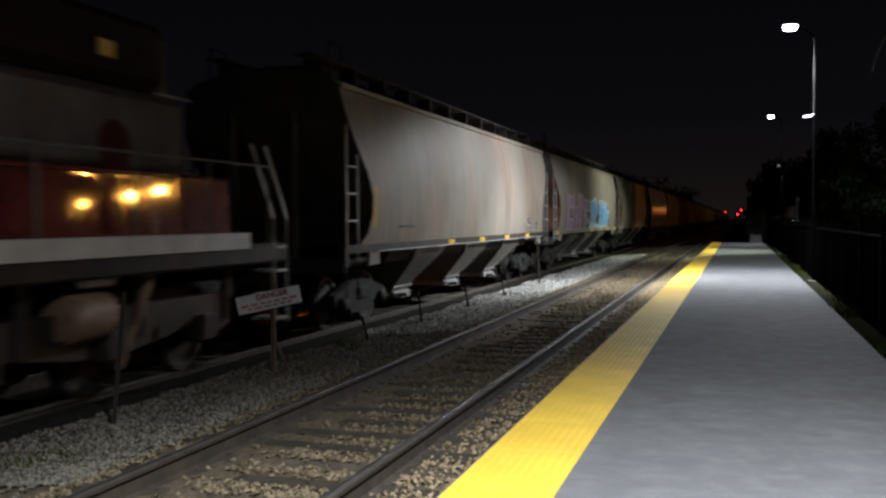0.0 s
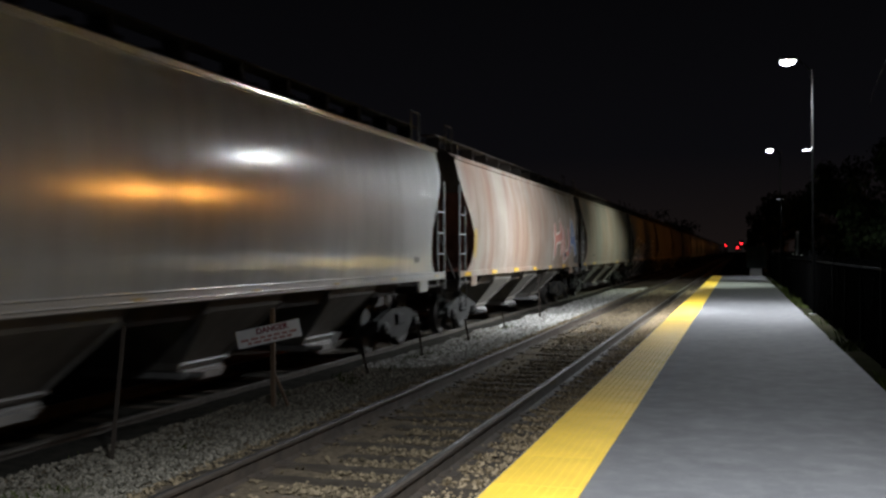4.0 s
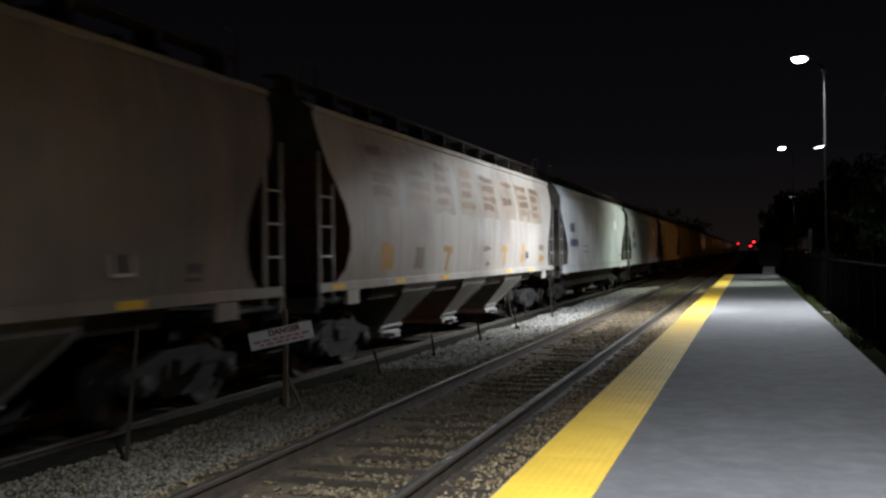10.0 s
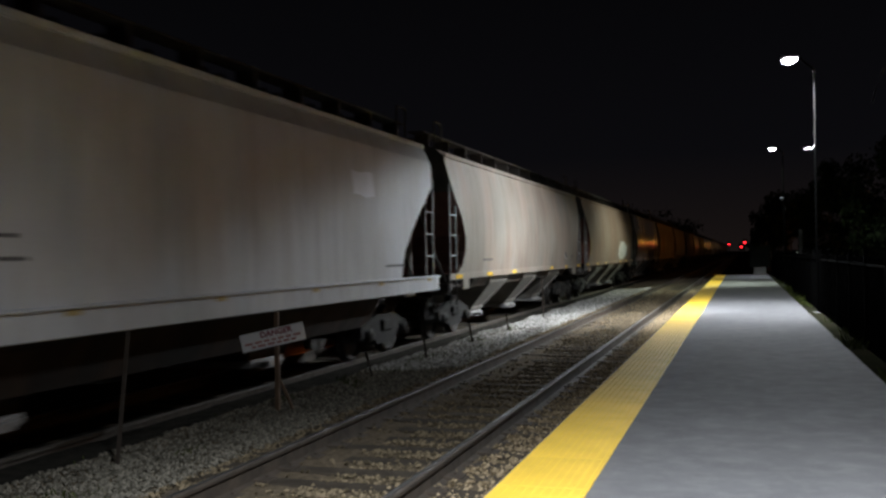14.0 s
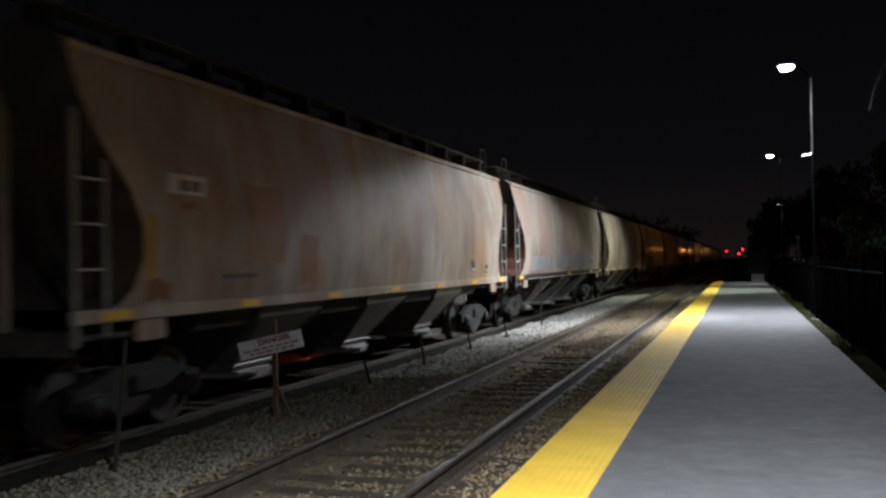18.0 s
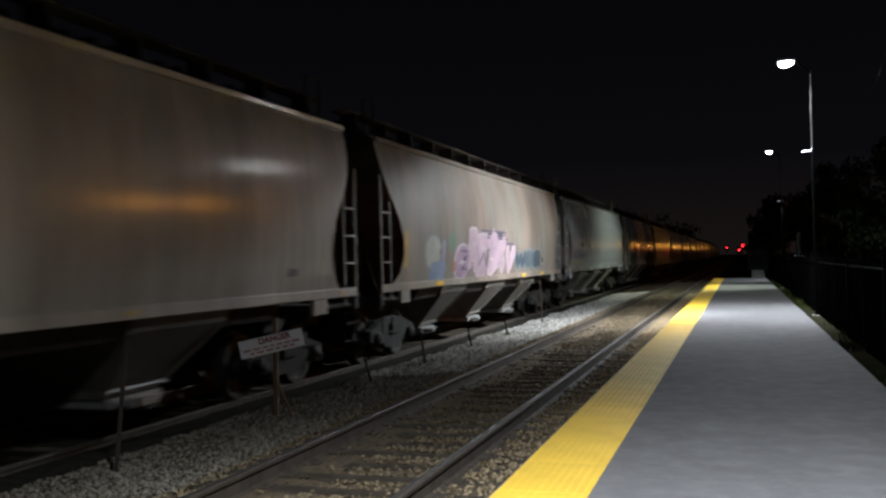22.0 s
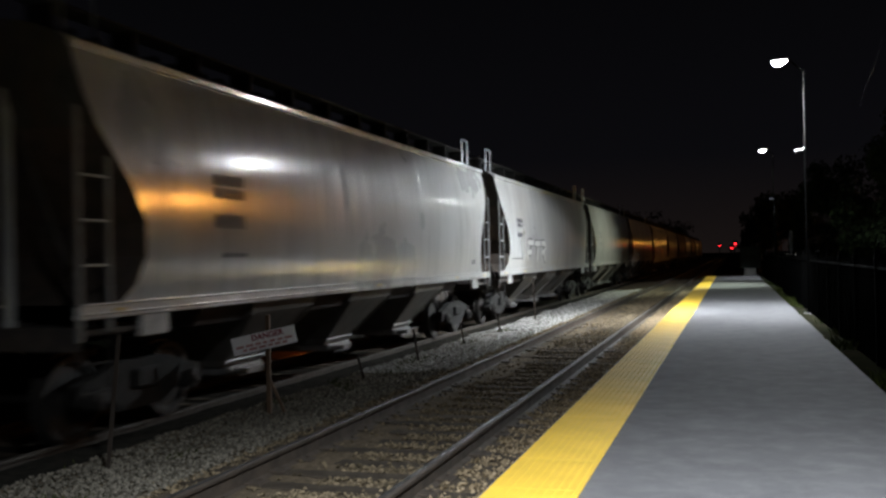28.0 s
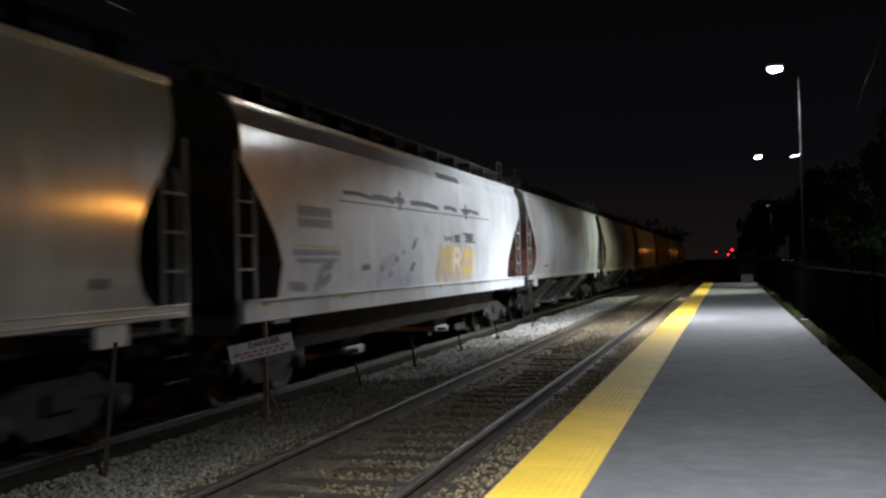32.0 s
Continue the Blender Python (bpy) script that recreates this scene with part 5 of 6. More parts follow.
        marks = [("yellow_line", [[(-7.0, 2.19), (-5.3, 2.17)]], 0.04, (0.45, 0.42, 0.10)), ("dark_scrawl", [[(-6.3, 1.52), (-6.0, 1.85), (-5.6, 1.90)], [(-6.1, 1.6), (-5.7, 1.75)], [(-7.2, 1.62), (-6.6, 1.58)]], 0.14, (0.20, 0.18, 0.20)),
                 ("violet_spatter", [[(-3.7, 1.5), (-3.3, 1.9), (-2.6, 2.0)], [(-2.9, 1.6), (-2.4, 1.5), (-1.9, 1.62)], [(-3.4, 1.72), (-2.8, 1.66)]], 0.24, (0.38, 0.37, 0.46)),
                 ("dark_spatter", [[(-4.4, 1.84), (-4.0, 1.86)], [(-3.5, 1.8), (-3.4, 1.86)], [(-3.1, 1.70), (-2.95, 1.72)], [(-2.7, 1.95), (-2.55, 2.02)], [(-2.3, 2.1), (-2.2, 2.14)], [(-1.7, 2.18), (-1.4, 2.40)], [(-1.9, 1.75), (-1.6, 1.92)]], 0.11, (0.10, 0.10, 0.15)),
                 ("orange_panel", [[(-0.15, 1.48), (0.35, 2.25)], [(0.35, 1.48), (0.85, 2.25)], [(0.85, 1.48), (1.35, 2.28)], [(1.35, 1.48), (1.8, 2.3)], [(1.85, 1.48), (2.3, 2.3)], [(2.3, 1.48), (2.7, 2.3)]], 0.42, (0.50, 0.40, 0.30)),
                 ("eave_flap", [[(0.2, 3.80), (2.0, 3.80)]], 0.14, (0.05, 0.05, 0.05))]
        for name, lines, w_, tint in marks:
            g = Geo()
            for k, line in enumerate(lines):
                stroke(g, shape, line, w_, 0.004 + 0.0012 * k)
            part(name, g.mesh(name, spray(tint)), car, label="sprayed " + name.replace("_", " "))
        sprayed_word(car, shape, [("m", 0.2, 1.0, 1.66, 2.26, (0.62, 0.45, 0.10)), ("r", 1.0, 1.75, 1.62, 2.26, (0.66, 0.62, 0.55)), ("a", 1.75, 2.75, 1.62, 2.26, (0.62, 0.45, 0.10))], None, 0.14, 0.0, 0.3)
        sprayed_word(car, shape, [("w", 0.4, 1.2, 2.36, 2.54, (0.06, 0.06, 0.07)), ("e", 1.25, 1.8, 2.36, 2.54, (0.06, 0.06, 0.07)), ("z", 1.9, 3.1, 2.36, 2.60, (0.06, 0.06, 0.07))], None, 0.06, 0.0, 0.2)
    elif i in (3, 15, 19, 21, 22, 24, 25, 27, 28):
        bars(car, shape, [(-5.6, 2.86, 0.75, 0.14), (-5.6, 2.70, 0.75, 0.14), (-5.6, 2.36, 0.75, 0.18), (-5.4, 1.95, 0.6, 0.06), (6.2, 1.75, 0.35, 0.12)], spray((0.05, 0.05, 0.055) if i in (21, 22) else (0.15, 0.15, 0.16)))
    else:
        bars(car, shape, [(6.3, 1.75, 0.35, 0.12), (6.3, 1.62, 0.35, 0.05), (-6.0, 1.75, 0.9, 0.06)])


def locomotive():
    """The rear locomotive: long hood, walkway, trucks, tank; its tail at local y = 0, nose towards -y."""
    loco = tagged(empty("locomotive"), "red and grey-white diesel locomotive with a white sill stripe", "locomotive")
    part("frame", Geo().box(-1.45, 1.45, -21.0, -0.5, 1.30, 1.56, 0.03).mesh("frame", M["hopper"]), loco)
    for s in (-1, 1):
        part("sill_stripe", Geo().box(s * 1.47 - 0.012, s * 1.47 + 0.012, -21.0, -1.55, 1.51, 1.72, 0.006).mesh("sill_stripe", M["stripe_white"]), loco, label="white sill stripe")
    part("lower_hood", Geo().prism([(-1.28, 1.56), (1.28, 1.56), (1.25, 2.38), (1.20, 2.42), (-1.20, 2.42), (-1.25, 2.38)], -16.5, -1.7, "Y").mesh("lower_hood", M["loco_red"]), loco, label="red hood side")
    part("upper_hood", Geo().box(-1.24, 1.24, -16.5, -2.6, 2.42, 3.32, 0.12).mesh("upper_hood", M["loco_white"]), loco, label="grey-white upper hood")
    for s in (-1, 1):
        part("emblem", Geo().lathe([(0.02, s * 1.252), (0.27, s * 1.25), (0.29, s * 1.24)], "X", 24, (0, -4.0, 2.66)).mesh("emblem", M["emblem_red"]), loco, label="round red emblem")
    part("radiator", Geo().box(-1.36, 1.36, -6.5, -3.2, 3.32, 4.05, 0.10).mesh("radiator", M["loco_dark"]), loco, label="dark red radiator housing")
    part("cab", Geo().box(-1.40, 1.40, -19.2, -16.5, 1.56, 4.25, 0.12).mesh("cab", M["loco_red"]), loco)
    part("nose", Geo().box(-1.0, 1.0, -20.6, -19.2, 1.56, 3.0, 0.15).mesh("nose", M["loco_white"]), loco)
    for s in (-1, 1):
        part("cab_window", Geo().box(s * 1.405 - 0.01, s * 1.405 + 0.01, -18.6, -17.0, 3.0, 3.8, 0.004).mesh("cab_window", M["glass"]), loco)
        for k in range(9):
            y = -15.8 + k * 1.45
            part("hood_door", Geo().box(-0.012, 0.012, y, y + 1.3, -0.32, 0.32, 0.006, pose(s * 1.276, 0, 2.02, 0, -s * 3.6)).mesh("hood_door", M["loco_red"]), loco)
        g = Geo()
        for k in range(14):
            y = -20.2 + k * 1.48
            g.rod((s * 1.42, y, 1.56), (s * 1.42, y, 2.6), 0.018, 6)
        g.rod((s * 1.42, -20.2, 2.6), (s * 1.42, -0.96, 2.6), 0.018, 6)
        part("handrail", g.mesh("handrail", M["stile"]), loco, label="grey handrail")
        g = Geo()
        for k in range(4):
            g.box(s * 1.25 - 0.2, s * 1.25 + 0.2, -0.75, -0.45, 0.5 + 0.33 * k, 0.54 + 0.33 * k, 0.006)
        for y in (-0.80, -0.40):
            g.rod((s * 1.42, y, 0.45), (s * 1.42, y, 1.9), 0.025, 6).rod((s * 1.42, y, 1.9), (s * 1.25, y - 0.3, 2.9), 0.025, 6)
        part("steps", g.mesh("steps", M["grey_rail"]), loco, label="pale boarding steps")
        part("tank_step", Geo().box(s * 1.3 - 0.1, s * 1.3 + 0.1, -13.0, -8.0, 0.45, 0.52, 0.01).mesh("tank_step", M["under"]), loco)
    g = Geo().prism([(-1.3, 1.25), (-1.35, 0.8), (-1.0, 0.45), (1.0, 0.45), (1.35, 0.8), (1.3, 1.25)], -13.2, -7.8, "Y")
    part("fuel_tank", g.mesh("fuel_tank", M["under"]), loco)
    for s in (-1, 1):
        part("side_box", Geo().box(s * 1.02 - 0.14, s * 1.02 + 0.14, -3.15, -2.9, 3.32, 3.95, 0.03).mesh("side_box", M["pole_paint"]), loco, label="grey upright box on the hood")
        # pale rod drawn for the bright highlight along the hood's top edge
        part("edge_highlight", Geo().rod((s * 1.26, -3.3, 3.30), (s * 1.26, -2.55, 3.30), 0.018, 6).mesh("edge_highlight", M["grey_rail"]), loco, label="pale rod drawn as the hood edge's highlight")
        part("number_panel", Geo().box(s * 1.365 - 0.012, s * 1.365 + 0.012, -4.42, -4.16, 3.55, 3.72, 0.004).mesh("number_panel", M["reflector"]), loco, label="small yellow panel")
        part("door_rail", Geo().rod((s * 1.275, -16.2, 2.40), (s * 1.275, -2.9, 2.40), 0.028, 10).mesh("door_rail", M["loco_red"], True), loco, label="rounded rail over the hood doors")
        # tan and pale colours stand for orange lamplight on the truck parts
        part("brake_cylinder", Geo().lathe([(0.02, -0.37), (0.20, -0.36), (0.25, -0.30), (0.25, 0.28), (0.20, 0.34), (0.12, 0.36), (0.06, 0.44), (0.02, 0.44)], "Y", 18, (s * 1.16, -4.47, 0.90)).mesh("brake_cylinder", M["orange_lit_tan"], True), loco, label="brake cylinder, tan for the orange light on it")
        part("cylinder_bracket", Geo().box(s * 1.2 - 0.06, s * 1.2 + 0.06, -4.55, -4.05, 1.20, 1.30, 0.02).rod((s * 1.2, -4.2, 1.27), (s * 1.2, -3.95, 1.30), 0.035, 8).mesh("cylinder_bracket", M["stripe_white"]), loco, label="bracket, pale for a bright reflection")
        part("sand_pipe", Geo().rod((s * 1.24, -3.40, 1.32), (s * 1.24, -3.62, 0.85), 0.05, 8).rod((s * 1.24, -3.62, 0.85), (s * 1.2, -3.95, 0.30), 0.035, 8).rod((s * 1.2, -3.30, 1.34), (s * 1.2, -3.55, 1.34), 0.09, 8).mesh("sand_pipe", M["orange_lit_tan"]), loco, label="sand pipe, tan for the orange light on it")
    part("exhaust", Geo().box(-0.3, 0.3, -10.2, -9.4, 3.3, 3.9, 0.05).mesh("exhaust", M["under"]), loco)
    part("coupler", COUPLER, loco, pose(0, -0.25, 0))
    wheels = []
    for c in (-17.2, -4.0):
        truck = part("truck", Geo().box(-0.9, 0.9, c - 2.3, c + 2.3, 0.75, 1.05, 0.05).mesh("truck", M["under"]), loco)
        for s in (-1, 1):
            g = Geo().prism([(c - 2.5, 0.55), (c - 2.4, 0.95), (c + 2.4, 0.95), (c + 2.5, 0.55), (c + 2.1, 0.45), (c + 1.6, 0.6), (c + 0.4, 0.45), (c - 0.4, 0.45), (c - 1.6, 0.6), (c - 2.1, 0.45)],
                            s * 1.06 - 0.07, s * 1.06 + 0.07)
            for a in (-1.85, 0, 1.85):
                g.box(s * 1.12 - 0.12, s * 1.12 + 0.12, c + a - 0.2, c + a + 0.2, 0.38, 0.72, 0.04)
                g.rod((s * 1.14, c + a + 0.5, 0.6), (s * 1.14, c + a + 0.55, 1.3), 0.06, 8)
            part("truck_frame", g.mesh("truck_frame", M["loco_truck"]), truck)
        for a in (-1.85, 0, 1.85):
            wheels.append((part("wheelset", WHEELSET, truck, pose(0, c + a, 0.457)), c + a))
    return loco, wheels


LOCO, LOCO_WHEELS = locomotive()
LOCO_TAIL = 12.55


# ---- platform furniture ----
def platform_lamp(x, y, z, post_x, box=True, panel="led", w=0.175, deep=0.095):
    """Slim pole behind the fence, arm and flat LED head; some carry a small angled fixture lower down."""
    lamp = tagged(empty("platform_lamp", pose(post_x, y + 0.9, -0.4)), "slim steel platform lamp post with a lit white LED head", "lamp post", "platform lamps")
    top = z + 0.4
    split = 4.62 if box else top - 0.3
    # black below, grey above: the lamp's light on the pole is coloured in
    part("pole", Geo().rod((0, 0, 0), (0, 0, split), 0.034, 12, 0.028).mesh("pole", M["black_steel"], True), lamp)
    part("lit_upper_pole", Geo().rod((0, 0, split), (0, 0, top - 0.1), 0.020, 12, 0.016).mesh("lit_upper_pole", M["pole_paint"], True), lamp, label="upper pole section, grey as if lit by the lamp")
    part("base", Geo().box(-0.14, 0.14, -0.14, 0.14, 0, 0.30, 0.03).mesh("base", M["edge"]), lamp)
    part("arm", Geo().rod((0, 0, top - 0.16), (x - post_x + 0.2, -0.85, top + 0.04), 0.022, 8).mesh("arm", M["black_steel"]), lamp)
    m = pose(x - post_x, -0.9, top, 0, 0, 0)
    head = part("lamp_head", Geo().box(-w - 0.04, w + 0.04, -0.25, 0.25, -0.03, 0.05, 0.025).mesh("lamp_head", M["lamp_grey"]), lamp, m)
    lens = Geo().lathe([(w * math.cos(a * math.pi / 12), -0.03 - deep * math.sin(a * math.pi / 12)) for a in range(6)] + [(0.01, -0.03 - deep)], "Z", 20)
    part("led_lens", lens.mesh("led_lens", M[panel], True), head, pose(0, 0, 0, 0, -9), "glowing white bowl lens")
    if box:
        part("side_fixture", Geo().box(-0.15, 0.0, -0.04, 0.04, -0.022, 0.018, 0.012, pose(-0.12, 0, 4.60, 0, -14)).rod((0, 0, 4.66), (-0.08, 0, 4.57), 0.018, 6).rod((-0.08, 0, 4.57), (-0.16, 0, 4.60), 0.018, 6).mesh("side_fixture", M["pale_concrete"]), lamp,
             label="small white angled fixture")
    return lamp


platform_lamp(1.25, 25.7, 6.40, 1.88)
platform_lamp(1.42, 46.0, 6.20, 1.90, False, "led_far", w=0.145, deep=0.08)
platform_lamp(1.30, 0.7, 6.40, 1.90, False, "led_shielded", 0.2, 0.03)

for x, y, z, p in STREET_LAMPS:
    lamp = tagged(empty("street_lamp", pose(x, y, -0.62)), "tall street lamp with an orange sodium head", "street lamp", "sodium street lamps")
    part("pole", Geo().rod((0, 0, 0), (0, 0, z + 0.5), 0.10, 8, 0.06).mesh("pole", M["galvanised"]), lamp)
    part("arm", Geo().rod((0, 0, z + 0.45), (-1.0, 0, z + 0.62), 0.04, 6).mesh("arm", M["galvanised"]), lamp)
    head = part("lamp_head", Geo().box(-1.45, -0.85, -0.18, 0.18, z + 0.55, z + 0.72, 0.05).mesh("lamp_head", M["lamp_grey"]), lamp)
    part("lens", Geo().lathe([(0.05, z + 0.42), (0.17, z + 0.46), (0.22, z + 0.54), (0.2, z + 0.56)], "Z", 12, (-1.15, 0, 0)).mesh("lens", M["sodium"]), head, label="glowing orange lens")

# stakes between the tracks: y, top z, lean x, lean y
STAKES = [(7.6, 0.88, 0.16, 0.0), (14.2, 0.0, -0.14, 0.0), (16.9, 0.20, -0.10, 0.0), (20.1, 0.10, -0.10, 0.0), (23.5, 0.10, -0.10, 0.0), (27.9, 0.88, -0.05, 0.0)]
for y, top, lx, ly in STAKES:
    z0 = bed_height(-5.65) - 0.12
    g = Geo().prism([(-0.022, 0), (0.022, 0), (0.022, 0.006), (0.004, 0.006), (0.004, 0.032), (-0.004, 0.032), (-0.004, 0.006), (-0.022, 0.006)], 0, 1.0, "Z")
    g.v = [(px + lx * h, py + ly * h, h * (top - z0)) for px, py, h in g.v]
    thing("track_stake", g.mesh("track_stake", M["stake"]), "thin rusty steel stake leaning in the ballast", "stake", pose(-5.65, y, z0), "stakes between the tracks")

post = tagged(empty("warning_sign", pose(-5.66, 10.9, bed_height(-5.66) - 0.15)), "white warning sign with red lettering on a timber post", "sign")
part("post", Geo().box(-0.028, 0.028, -0.025, 0.025, 0, 1.40, 0.006).mesh("post", M["stake_wood"]), post)
part("brace", Geo().rod((0.02, 0.02, 0.55), (0.22, 0.05, 0.10), 0.02, 6).mesh("brace", M["stake_wood"]), post)
SIGN = pose(-0.03, -0.05, 1.08, 90, -11.5, 24)
board = part("board", Geo().box(-0.405, 0.405, -0.112, 0.112, -0.006, 0.006, 0.003).mesh("board", M["sign_white"]), post, SIGN, "white board")


def words(text, size, x, y, mat, parent, name):
    c = bpy.data.curves.new(name, "FONT")
    c.body, c.size, c.align_x, c.align_y, c.extrude, c.offset = text, size, "CENTER", "CENTER", 0.001, 0.004
    ob = new(name, c)
    dg = bpy.context.evaluated_depsgraph_get()
    me = bpy.data.meshes.new_from_object(ob.evaluated_get(dg))
    bpy.data.objects.remove(ob)
    me.materials.clear()
    me.materials.append(mat)
    return part(name, me, parent, pose(x, y, 0.0085))


words("DANGER", 0.10, 0.05, 0.058, M["sign_red"], board, "sign_lettering")
g = Geo()
for row, (y, x0, x1) in enumerate(((-0.022, -0.36, 0.36), (-0.070, -0.28, 0.28))):
    x = x0
    rng = random.Random(row)
    while x < x1:
        w_ = rng.uniform(0.04, 0.11)
        g.box(x, min(x + w_, x1), y - 0.014, y + 0.014, 0.0065, 0.0085)
        x += w_ + 0.025
tagged(part("small_print", g.mesh("small_print", M["sign_pale_red"]), board), kind="stuff")

# fence along the platform's back: posts, rails and dark slats
FENCE_X = 1.95
fence = tagged(empty("fence", pose(FENCE_X, 0, -0.45)), "black steel picket fence along the platform's back", "fence", kind="structure")
SLAT = Geo().box(-0.010, 0.010, -0.010, 0.010, 0.08, 1.86, 0.003).mesh("picket", M["black_steel"])
POST = Geo().box(-0.035, 0.035, -0.035, 0.035, 0, 1.95, 0.008).box(-0.042, 0.042, -0.042, 0.042, 1.95, 1.98, 0.01).mesh("fence_post", M["black_steel"])
RAILM = Geo().box(-0.018, 0.018, 0, 2.4, 0.22, 0.26, 0.006).mesh("fence_rail", M["black_steel"])
RAILT = Geo().box(-0.018, 0.018, 0, 2.4, 1.70, 1.74, 0.006).mesh("fence_rail", M["black_steel"])
y, n = 5.0 - 9 * 2.4, 0
while y < 66:
    part("fence_post", POST, fence, pose(0, y, 0))
    part("fence_rail", RAILM, fence, pose(0, y, 0))
    part("fence_rail", RAILT, fence, pose(0, y, 0))
    if y > 4.9 and n < 280:
        for k in range(1, 20):
            part("picket", SLAT, fence, pose(0, y + k * 0.12, 0))
            n += 1
    else:
        g = Geo()
        for k in range(1, 20):
            g.box(-0.010, 0.010, k * 0.12 - 0.010, k * 0.12 + 0.010, 0.08, 1.86)
        tagged(part("pickets", g.mesh("pickets", M["black_steel"]), fence, pose(0, y, 0)), kind="stuff")
    y += 2.4


# ---- plants ----
def grass(name, count, x0, x1, y0, y1, z, height, seed, label="tufts of green grass along the platform's back edge", gap=0.12):
    rng = np.random.default_rng(seed)
    v, f = [], []
    for k in range(count):
        x, y = rng.uniform(x0, x1), y0 + (y1 - y0) * rng.random() ** 1.3
        if noise.noise(Vector((x * 1.5, y * 0.9, seed))) < gap:
            continue
        a, h, w_ = rng.uniform(0, 6.3), height * rng.uniform(0.4, 1.2), 0.006 + 0.0004 * y
        dx, dy = math.cos(a), math.sin(a)
        b = rng.uniform(0.2, 0.7) * h
        i = len(v)
        v += [(x - dy * w_, y + dx * w_, z), (x + dy * w_, y - dx * w_, z), (x + dx * b * 0.4, y + dy * b * 0.4, z + h * 0.7), (x + dx * b, y + dy * b, z + h)]
        f += [(i, i + 1, i + 2), (i, i + 2, i + 3)]
    return thing(name, raw_mesh(name, v, f, M["grass"]), label, "grass", kind="stuff")


bank = Geo().add([(PLAT_R, -16, -0.10), (3.6, -16, -0.16), (9, -16, -0.58), (PLAT_R, 70, -0.10), (3.6, 70, -0.16), (9, 70, -0.58), (PLAT_R, 76, -0.61), (9, 76, -0.61)],
                 [(0, 1, 4, 3), (1, 2, 5, 4), (3, 4, 5, 7, 6)])
thing("verge", bank.mesh("verge", M["ground"]), "dark grassy verge behind the platform", "verge", kind="structure")
grass("verge_grass", 5200, 1.56, 2.5, 5.0, 60.0, -0.11, 0.17, 2, gap=0.24)
grass("track_weeds", 5200, -6.1, -4.6, 6.0, 26.0, -0.40, 0.085, 6, "sparse low green weeds in the ballast between the tracks", 0.22)
grass("far_verge_grass", 5000, 2.3, 5.0, 6.0, 40.0, -0.16, 0.16, 4)


def tree(x, y, height, spread, seed, leaves=1800, size=0.10, low=0.28):
    """A tapered trunk with limbs and an uneven crown of small leaves in clumps."""
    rng = random.Random(seed)
    t = tagged(empty("tree", pose(x, y, -0.62)), "dark leafy tree in the night shade", "tree", "trees behind the platform")
    g = Geo()
    top = Vector((rng.uniform(-0.3, 0.3), rng.uniform(-0.3, 0.3), height * 0.8))
    g.rod((0, 0, 0), top * 0.5, 0.09 + height * 0.012, 9, 0.07 + height * 0.006).rod(top * 0.5, top, 0.07 + height * 0.006, 8, 0.02)
    clumps = []
    for k in range(16):
        h = height * rng.uniform(low, 0.85)
        a = rng.uniform(0, 6.28)
        r = spread * rng.uniform(0.45, 1.0) * (1.15 - abs(h / height - 0.55))
        tip = Vector((math.cos(a) * r, math.sin(a) * r, min(height, h + rng.uniform(0.1, 0.25) * height)))
        g.rod(top * (h / (height * 0.8)) * 0.9 if h < height * 0.8 else top, tip, 0.05, 6, 0.012)
        clumps.append((tip, spread * rng.uniform(0.28, 0.5)))
    part("trunk", g.mesh("trunk", M["bark"]), t)
    v, f = [], []
    for k in range(leaves):
        c, r = clumps[rng.randrange(len(clumps))]
        d = Vector((rng.gauss(0, 1), rng.gauss(0, 1), rng.gauss(0, 0.8)))
        p = c + d.normalized() * r * rng.random() ** 0.45
        q = Euler((rng.uniform(0, 6.3), rng.uniform(0, 6.3), rng.uniform(0, 6.3)))
        s = size * rng.uniform(0.6, 1.4)
        i = len(v)
        for u, w_ in ((-1, 0), (0, -0.5), (1, 0), (0, 0.5)):
            o = Vector((u * s, w_ * s, 0))
            o.rotate(q)
            v.append(p + o)
        f += [(i, i + 1, i + 2, i + 3)]
    part("crown", raw_mesh("crown", v, f, M["leaf"]), t)
    return t


for k, (x, y, h, s) in enumerate([(6.6, 38, 5.4, 2.0), (7.6, 43, 6.8, 2.3), (7.2, 50, 6.0, 2.1), (6.6, 58, 7.0, 2.3),
                                  (5.6, 67, 5.8, 1.9), (10.2, 48, 8.6, 2.8), (10.6, 60, 9.6, 3.0)]):
    tree(x, y, h, s, k, leaves=4400, size=0.13, low=0.06)
for k, (x, y, h, s) in enumerate([(4.5, 100, 7, 2.6), (6.5, 118, 9, 3.2), (5.0, 140, 8, 3.0), (-17, 190, 9, 5.0), (-24, 200, 10, 5.5), (-14, 230, 8, 4.5), (-31, 180, 9, 5), (9, 190, 8, 4), (2.7, 104, 5.2, 1.9)]):
    tree(x, y, h, s, 100 + k, leaves=1300, size=0.30)

# ---- far end ----
cab = tagged(empty("utility_cabinet", pose(1.18, 68.0, -0.62)), "dark green utility cabinet on a pale concrete base", "cabinet")
part("body", Geo().box(-0.66, 0.66, -0.37, 0.37, 1.02, 2.40, 0.04).mesh("body", M["cabinet"]), cab)
part("roof", Geo().box(-0.71, 0.71, -0.43, 0.43, 2.40, 2.50, 0.04).mesh("roof", M["cabinet"]), cab)
part("base", Geo().box(-0.42, 0.36, -0.45, 0.40, 0.0, 1.02, 0.03).mesh("base", M["pale_concrete"]), cab)
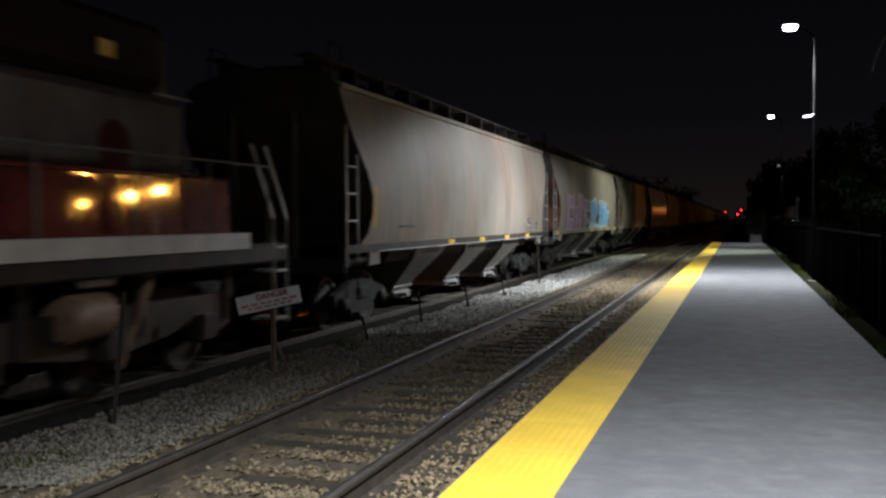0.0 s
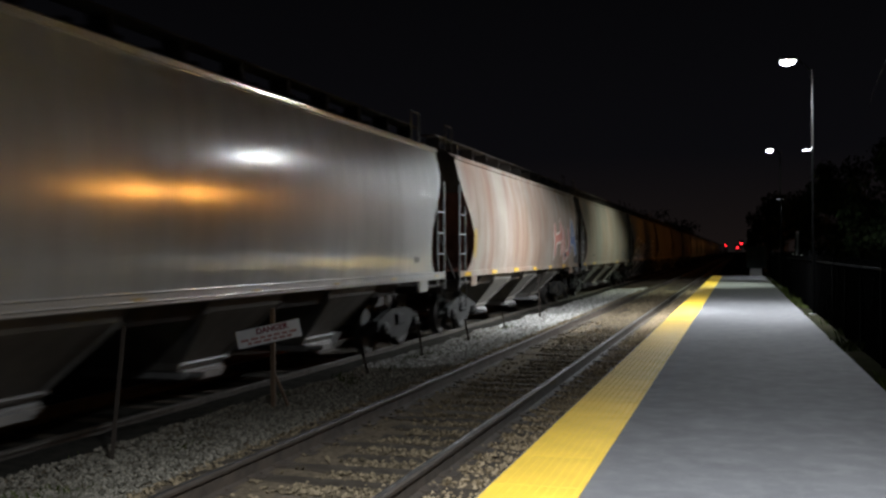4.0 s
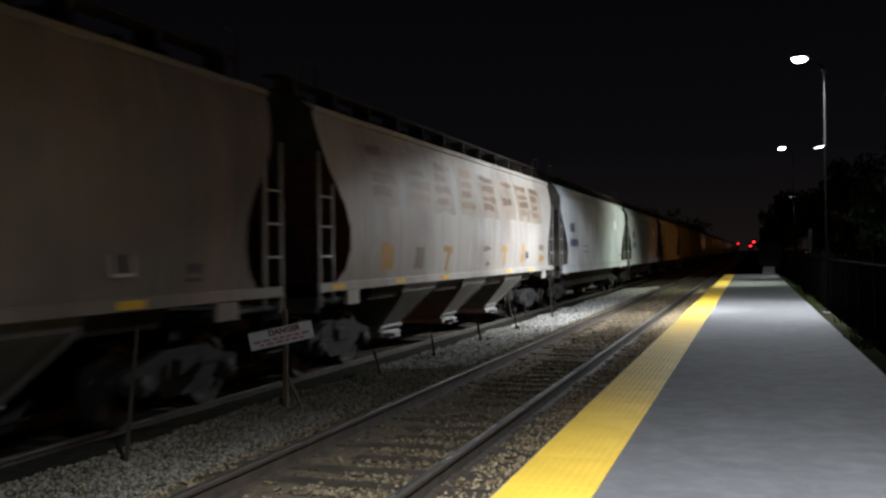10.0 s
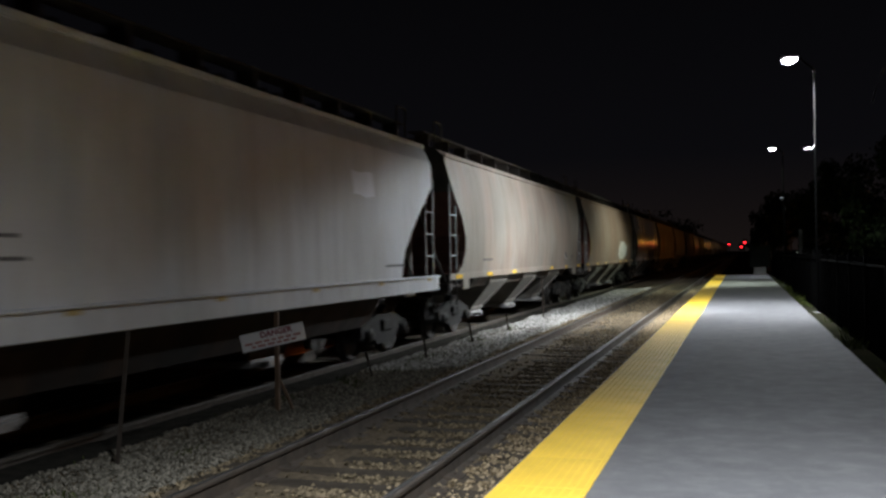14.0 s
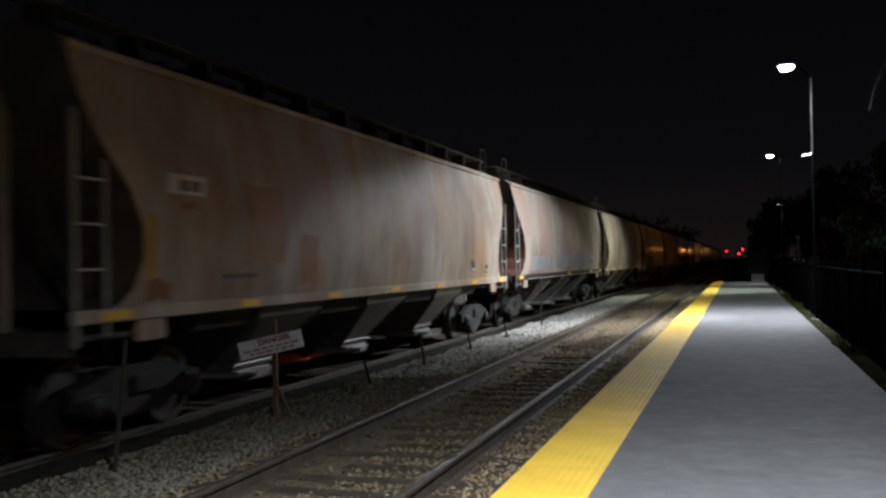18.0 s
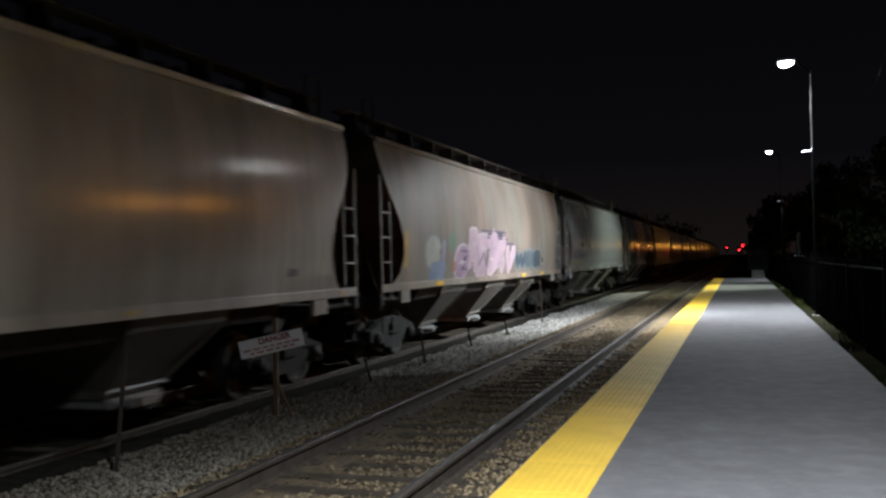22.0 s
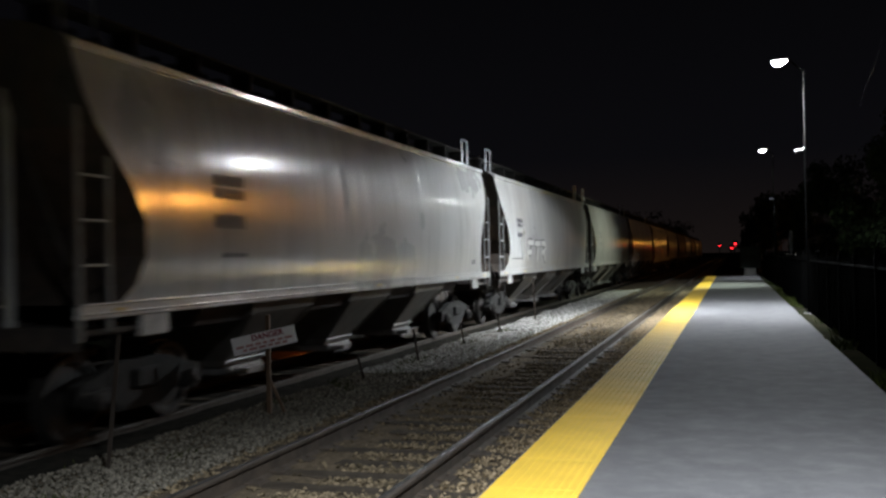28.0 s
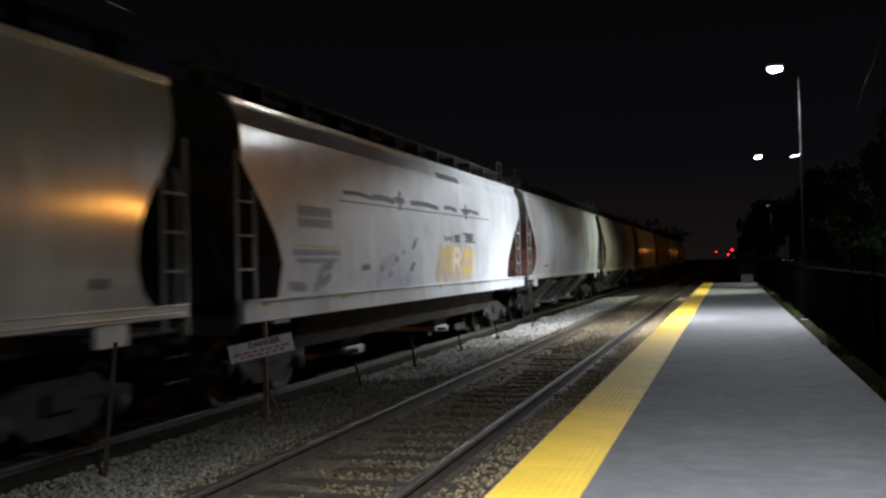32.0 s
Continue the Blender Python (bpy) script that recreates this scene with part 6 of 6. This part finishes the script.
for s_ in (-1, 1):
    part("door", Geo().box(s_ * 0.32 - 0.29, s_ * 0.32 + 0.29, -0.395, -0.372, 1.10, 2.34, 0.01).mesh("door", M["cabinet"]), cab)

# lower lamp post with a hooded lamp, pale signboard behind the fence, far white light
old = tagged(empty("hooded_lamp_post", pose(2.39, 57.5, -0.45)), "dark lamp post with a hooded downward lamp behind the fence", "lamp post")
part("pole", Geo().rod((0, 0, 0), (0, 0, 4.98), 0.08, 10, 0.055).mesh("pole", M["black_steel"]), old)
hood = part("lamp_head", Geo().box(-0.30, 0.16, -0.14, 0.14, 4.97, 5.08, 0.03).mesh("lamp_head", M["black_steel"]), old)
part("lens", Geo().box(-0.26, 0.02, -0.10, 0.10, 4.955, 4.972, 0.004).mesh("lens", M["dim_lens"]), hood, label="recessed white lens")
board_ = tagged(empty("notice_stand", pose(2.46, 44.0, -0.45)), "pale notice stand with a small sloping roof behind the fence", "notice stand")
part("panel", Geo().box(-0.07, 0.07, -0.03, 0.03, 0.0, 2.85, 0.02).mesh("panel", M["notice"]), board_, label="narrow grey upright panel")
part("roof", Geo().box(-0.26, 0.34, -0.18, 0.18, -0.02, 0.02, 0.01, pose(0, -0.12, 1.80, 10, 8)).mesh("roof", M["pale_concrete"]), board_, label="pale sloping roof plate")
far = tagged(empty("distant_lamp", pose(8.73, 70.0, -0.62)), "distant low white lamp behind the trees", "lamp")
part("post", Geo().rod((0, 0, 0), (0, 0, 1.0), 0.03, 6).mesh("post", M["black_steel"]), far)
part("lens", Geo().box(-0.10, 0.10, -0.05, 0.05, 1.0, 1.08, 0.015).mesh("lens", M["dim_lens"]), far, label="small glowing white lens")


def signal(x, y, heads, radius=0.2):
    mast = tagged(empty("railway_signal", pose(x, y, -0.62)), "railway signal mast showing red", "railway signal", "red signals")
    part("mast", Geo().rod((0, 0, 0), (0, 0, max(h for _, h in heads) + 1.0), 0.07, 8).mesh("mast", M["black_steel"]), mast)
    for dx, h in heads:
        hd = part("signal_head", Geo().box(dx - 0.32, dx + 0.32, -0.12, 0.12, h + 0.2, h + 1.05, 0.05).mesh("signal_head", M["black_steel"]), mast)
        part("lens", Geo().lathe([(radius * 0.5, -0.17), (radius, -0.15), (radius, -0.11)], "Y", 12, (dx, 0, h + 0.62)).mesh("lens", M["red_lens"]), hd, label="glowing red lens")


signal(0.35, 140.0, [(0.1, 2.65)], 0.15)
signal(-0.1, 142.0, [(0.05, 2.05)], 0.14)
signal(-2.4, 200.0, [(0.0, 2.8)], 0.15)


low = tagged(empty("marker_lamp", pose(-9.5, 19.8, -0.60)), "low orange marker lamp on the ground beyond the far track", "lamp")
part("post", Geo().box(-0.05, 0.05, -0.05, 0.05, 0, 0.46, 0.01).mesh("post", M["black_steel"]), low)
part("lens", Geo().lathe([(0.08, 0.46), (0.13, 0.50), (0.13, 0.60), (0.05, 0.66)], "Z", 12).mesh("lens", M["marker"]), low, label="glowing orange lens")


g = Geo()
pts = [(3.95, 24.0, 8.3), (3.62, 24.0, 7.0), (3.32, 24.0, 6.0), (3.19, 24.0, 5.65), (3.08, 24.0, 5.36), (2.94, 24.0, 4.9)]
for a, b in zip(pts, pts[1:]):
    g.rod(a, b, 0.012, 6)
g.rod((3.22, 24.0, 5.73), (3.17, 24.0, 5.60), 0.02, 8)
pole = tagged(empty("utility_pole", pose(4.05, 24.3, -0.62)), "timber utility pole with a hanging cable", "utility pole")
part("pole", Geo().rod((0, 0, 0), (0, 0, 9.3), 0.13, 10, 0.10).mesh("pole", M["bark"]), pole)
part("cable", g.mesh("cable", M["lamp_grey"]), pole, pose(-4.05, -24.3, 0.62), "thin hanging grey cable")


# ---- movement ----
def motions():
    """The train rolls past at a steady speed; wheels turn while they are near."""
    marks = [(0.0, 0.0), (8.0, 0.0), (16.0, 0.0), (24.0, 0.0), (32.0, 0.0)]
    turn = math.degrees(SPEED / FPS / 0.457)
    for car, place, wheels in TRAIN + [(LOCO, LOCO_TAIL, LOCO_WHEELS)]:
        walk(car, [(t, pose(TRACK2, place - SPEED * t + d, RAIL2)) for t, d in marks])
        first = max(0, math.floor((place - 48) / SPEED * FPS))
        last = min(32 * FPS, math.ceil((place + 8) / SPEED * FPS))
        if last <= first:
            first, last = 32 * FPS - 10, 32 * FPS
        for ws, a in wheels:
            rows = [(k / FPS, pose(0, a, 0.457, (k - first) * turn)) for k in range(first, last + 1)]
            if first > 0:
                rows.insert(0, (0.0, pose(0, a, 0.457)))
            if last < 32 * FPS:
                rows.append((32.0, pose(0, a, 0.457, (last - first) * turn)))
            walk(ws, rows)


motions()
